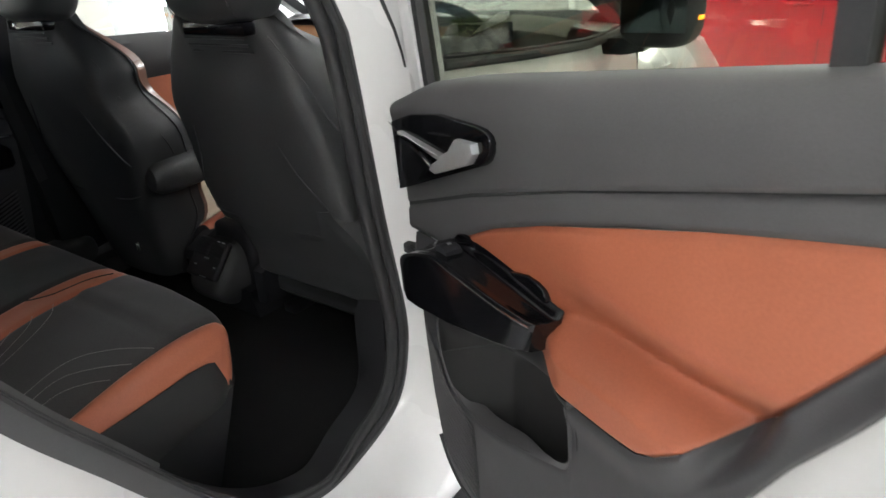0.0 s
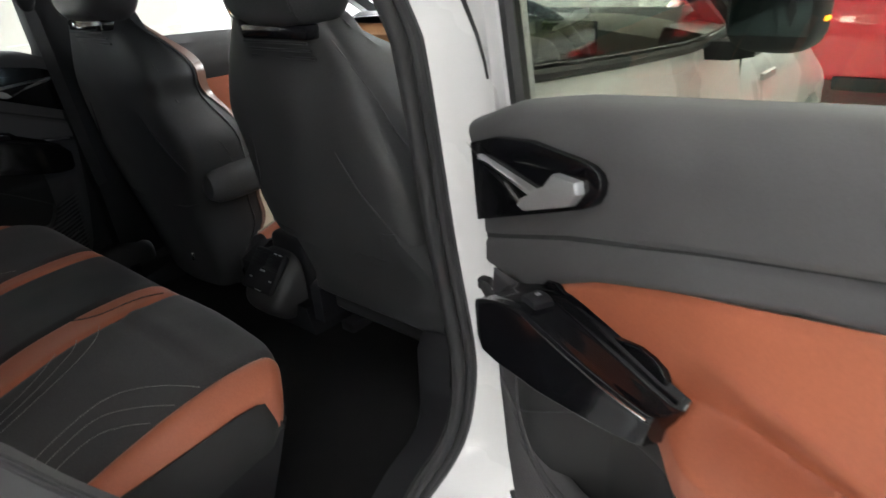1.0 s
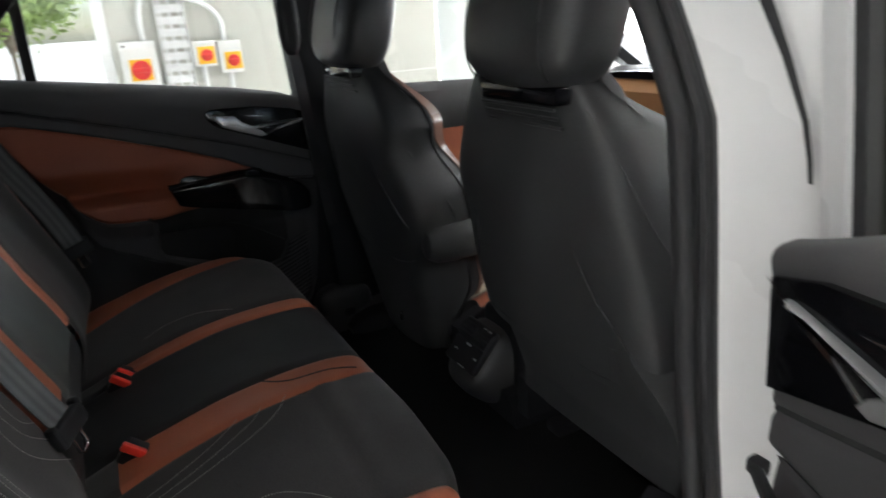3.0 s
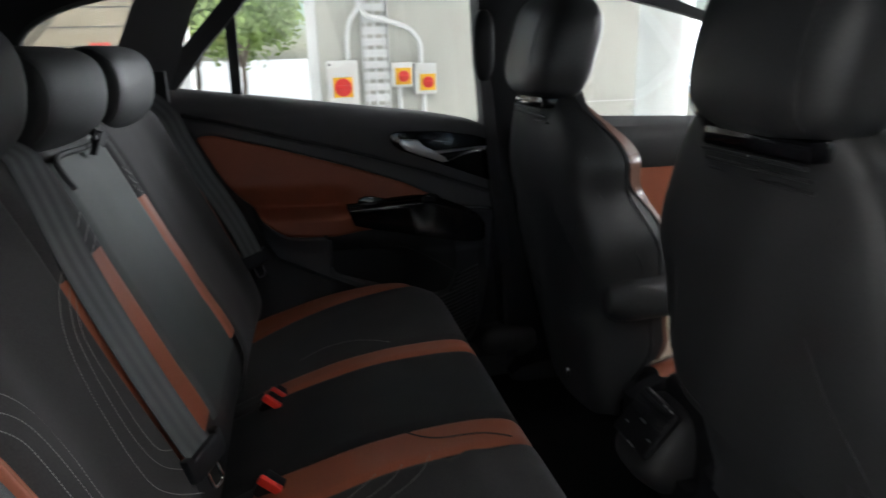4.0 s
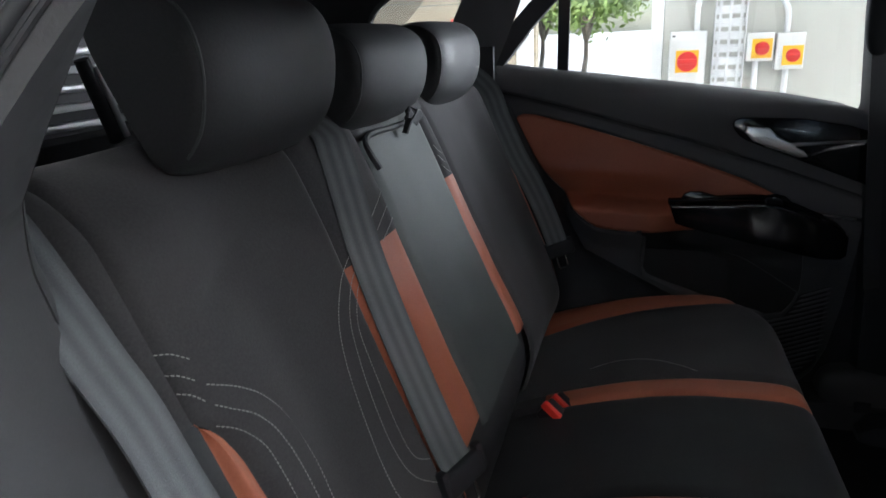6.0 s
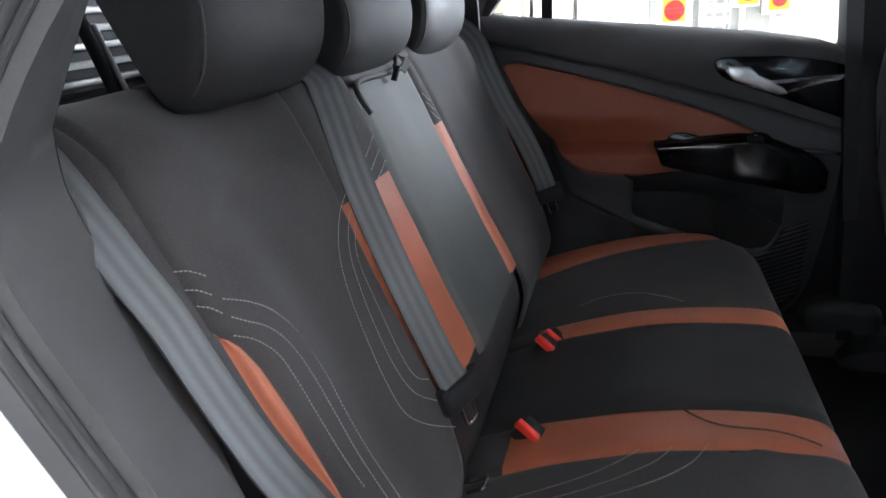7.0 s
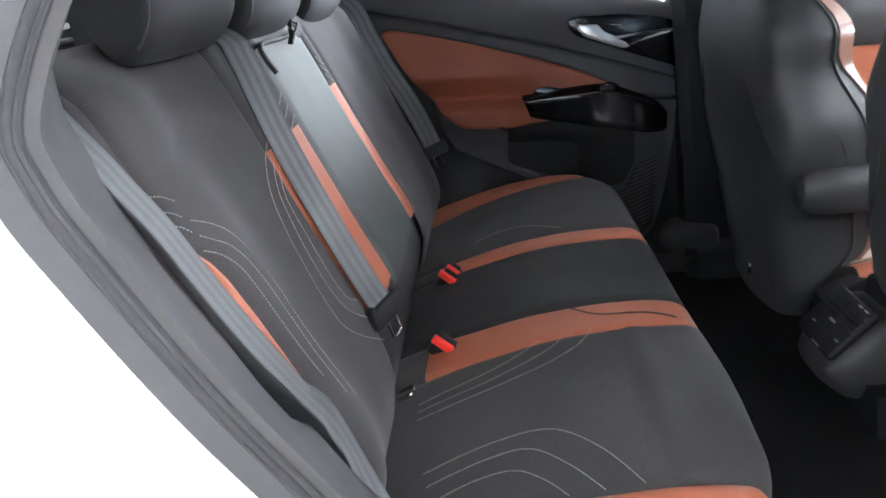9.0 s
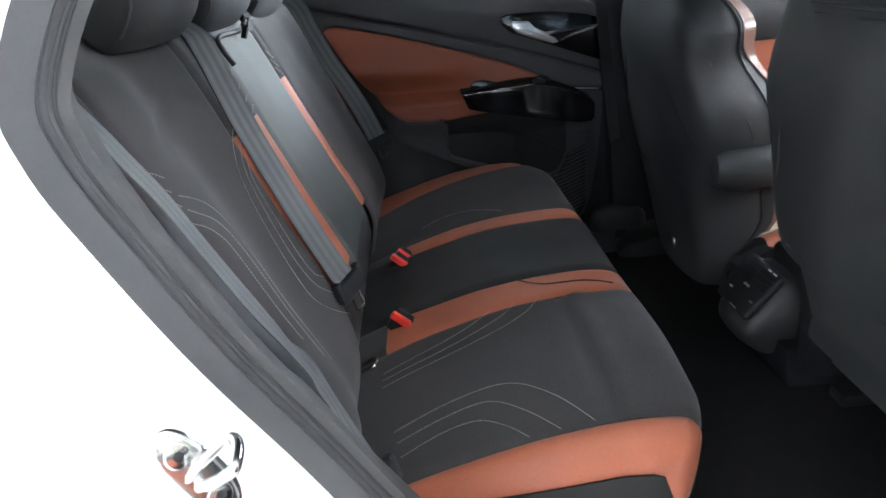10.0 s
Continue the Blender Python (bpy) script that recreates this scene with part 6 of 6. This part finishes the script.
conduit([(0.115, WY - 0.03, 1.75), (0.12, WY - 0.03, 1.60), (0.17, WY - 0.045, 1.53), (0.30, WY - 0.045, 1.50), (0.43, WY - 0.04, 1.45), (0.50, WY - 0.03, 1.36), (0.505, WY - 0.03, 1.236)])
conduit([(0.145, WY - 0.05, 1.9), (0.125, WY - 0.045, 1.62), (0.06, WY - 0.035, 1.50), (0.035, WY - 0.03, 1.40), (0.035, WY - 0.03, 1.265)])
conduit([(0.36, WY - 0.03, 1.09), (0.36, WY - 0.03, 0.6), (0.36, WY - 0.03, 0.02)])
conduit([(0.52, WY - 0.03, 1.04), (0.52, WY - 0.03, 0.6), (0.52, WY - 0.03, 0.02)])

# outdoors
def tree(x, y, h, spread, seed):
    rnd = random.Random(seed)
    t = thing("tree", "broad green tree in bright daylight", "tree", "trees", at=(x, y, 0))
    base = Vector((x, y, -0.02))
    top = base + Vector((0.1, 0.1, h * 0.55))
    part("trunk", tube([base, base.lerp(top, 0.5) + Vector((0.05, 0, 0)), top], lambda f: 0.07 * (1 - 0.6 * f), 10), BARK, t, "grey trunk")
    cl = []
    for k in range(9):
        a = k * 2.4
        e = top + Vector((math.cos(a) * spread * rnd.uniform(0.5, 0.9), math.sin(a) * spread * rnd.uniform(0.5, 0.9), h * rnd.uniform(0.05, 0.4)))
        part("limb", tube([top - Vector((0, 0, h * 0.2 * rnd.random())), top.lerp(e, 0.5) + Vector((0, 0, 0.1)), e], lambda f: 0.06 * (1 - 0.8 * f), 6), BARK, t, "branch")
        cl.append(e)
    vs, fs = [], []
    for c in cl + [top + Vector((0, 0, h * 0.3))]:
        for _ in range(1300):
            d = Vector((rnd.gauss(0, 1), rnd.gauss(0, 1), rnd.gauss(0, 0.75))) * spread * 0.30
            p = c + d
            u = Vector((rnd.gauss(0, 1), rnd.gauss(0, 1), rnd.gauss(0, 1))).normalized() * rnd.uniform(0.05, 0.10)
            v = u.orthogonal().normalized() * u.length * 0.55
            n = len(vs)
            vs += [p - u, p + v, p + u, p - v]
            fs.append((n, n + 1, n + 2, n + 3))
    me = bpy.data.meshes.new("crown")
    me.from_pydata(vs, [], fs)
    me.materials.append(LEAF)
    ob = new("crown", me)
    ob.parent = t
    ob.location = -t.location
    ob["label"] = "loose crown of small green leaves"


tree(-1.45, 13.0, 2.9, 0.95, 1)
tree(-2.6, 15.0, 3.2, 1.2, 3)
for tx, ty, th, tseed in ((24.0, -17.5, 4.4, 5), (27.0, -7.0, 4.6, 7)):
    tree(tx, ty, th, 1.3, tseed)
# Darker copy of the beige stands in for the shaded area behind.
farwall = thing("outside_building", "rendered building behind the boundary wall, in a shaded copy of its beige", "building", at=(-9, 13, 0))
part("wall", block((-16, 13.0, -0.03), (-2.6, 13.4, 5.2), 0.02), SHADEDBEIGE, farwall, "rendered wall in the shaded beige")
for k in range(9):
    part("groove", block((-16, 12.994, 0.5 + 0.5 * k), (-2.6, 13.001, 0.515 + 0.5 * k), 0), TRIM, farwall)
# Cut along a slope so that the beige forms the lit triangle.
outwall = thing("outside_wall", "beige boundary wall sloped to the lit triangle, with red lettering bars", "wall", at=(-3, 9, 0))
part("wall", plate([(-5.28, -0.03), (-1.75, -0.03), (-1.75, 3.53)], lambda s, d, z: Vector((s, 9.0 - d, z)), -0.25, 0.0, 0.01), BEIGE, outwall, "lit triangle of beige rendered wall")
for k in range(12):
    z = 0.25 + 0.25 * k
    part("groove", block((z - 5.26, 8.994, z), (-1.76, 9.001, z + 0.012), 0), TRIM, outwall)
for k in range(3):
    part("lettering_bar", block((-3.02 + 0.09 * k, 8.985, 1.465), (-2.95 + 0.09 * k, 8.999, 1.55), 0), PRINT, outwall, "red lettering bar")

# red car across the showroom
red = thing("parked_car", "red car parked across the showroom", "car", at=(5.9, -1.3, 0))


def red_at(u, y, z):
    return Vector((4.95 + u, y + 0.25, z))


secs = []
for y, zt, tuck in ((-4.0, 0.62, 0.25), (-3.7, 0.80, 0.10), (-3.0, 0.95, 0.03), (-2.2, 1.02, 0.0), (-1.0, 1.04, 0.0), (0.0, 1.02, 0.0), (0.5, 0.92, 0.05), (0.75, 0.72, 0.20)):
    secs.append([red_at(tuck + a, y, z) for a, z in crom([(0.12, 0.22), (0.04, 0.26), (0.02, 0.40), (0.0, 0.60), (0.025, 0.72), (0.015, zt * 0.86), (0.05, zt - 0.02), (0.16, zt), (0.9, zt + 0.03), (1.64, zt), (1.78, zt * 0.8), (1.8, 0.5), (1.7, 0.22)], 40)])
body = part("body", loft(secs), REDPAINT, red, "red painted body")
cab = [[red_at(a, y, z) for a, z in crom([(0.10 + ins, 1.00), (0.22 + ins, 1.25), (0.34 + ins, zt), (0.9, zt + 0.04), (1.46 - ins, zt), (1.58 - ins, 1.25), (1.70 - ins, 1.00)], 20)] for y, zt, ins in ((-3.2, 1.03, 0.10), (-2.6, 1.44, 0.03), (-1.4, 1.50, 0.0), (-0.6, 1.40, 0.03), (0.1, 1.04, 0.1))]
part("cabin", loft(cab), GLOSS, red, "dark glazed cabin")
for y in (-0.20, -1.15):
    part("door_gap", tube([red_at(-0.001, y, 0.34), red_at(0.003, y, 0.6), red_at(0.022, y, 0.73), red_at(0.03, y, 0.92)], 0.002, 6), RUBBER, red)
for y in (-0.03, -0.99):
    part("door_handle", pillow(red_at(0.004, y, 0.80), (0.02, 0.10, 0.016), Matrix(), 2.6), REDPAINT, red, "red door handle")
for y in (-3.05, -0.25):
    w = part("wheel", disc((5.12, y + 0.25, 0.33), (1, 0, 0), 0.33, 0.24, 36, 0.03), TYRE, red, "black tyre")
    part("rim", disc((5.0, y + 0.25, 0.33), (1, 0, 0), 0.22, 0.04, 28, 0.01), SILVER, w, "alloy rim")
part("sill", block((4.965, -2.4, 0.17), (5.1, -0.4, 0.27), 0.02), PLASTIC, red, "black sill")

# ceiling lamps
for x, ys in ((-5.6, (-4.6, -1.6, 1.4)), (-3.4, (-4.6, -1.6, 1.4)), (2.1, (-4.4, -2.9)), (4.4, (-5.2, -1.7))):
    for y in ys:
        lamp = thing("ceiling_light", "long white ceiling light panel", "ceiling light", "ceiling lights", at=(x, y, H))
        part("frame", block((x - 0.65, y - 0.19, H - 0.05), (x + 0.65, y + 0.19, H - 0.002), 0.008), WHITEMETAL, lamp)
        part("diffuser", block((x - 0.60, y - 0.15, H - 0.056), (x + 0.60, y + 0.15, H - 0.049), 0.002), LAMPGLOW, lamp, "lit diffuser")
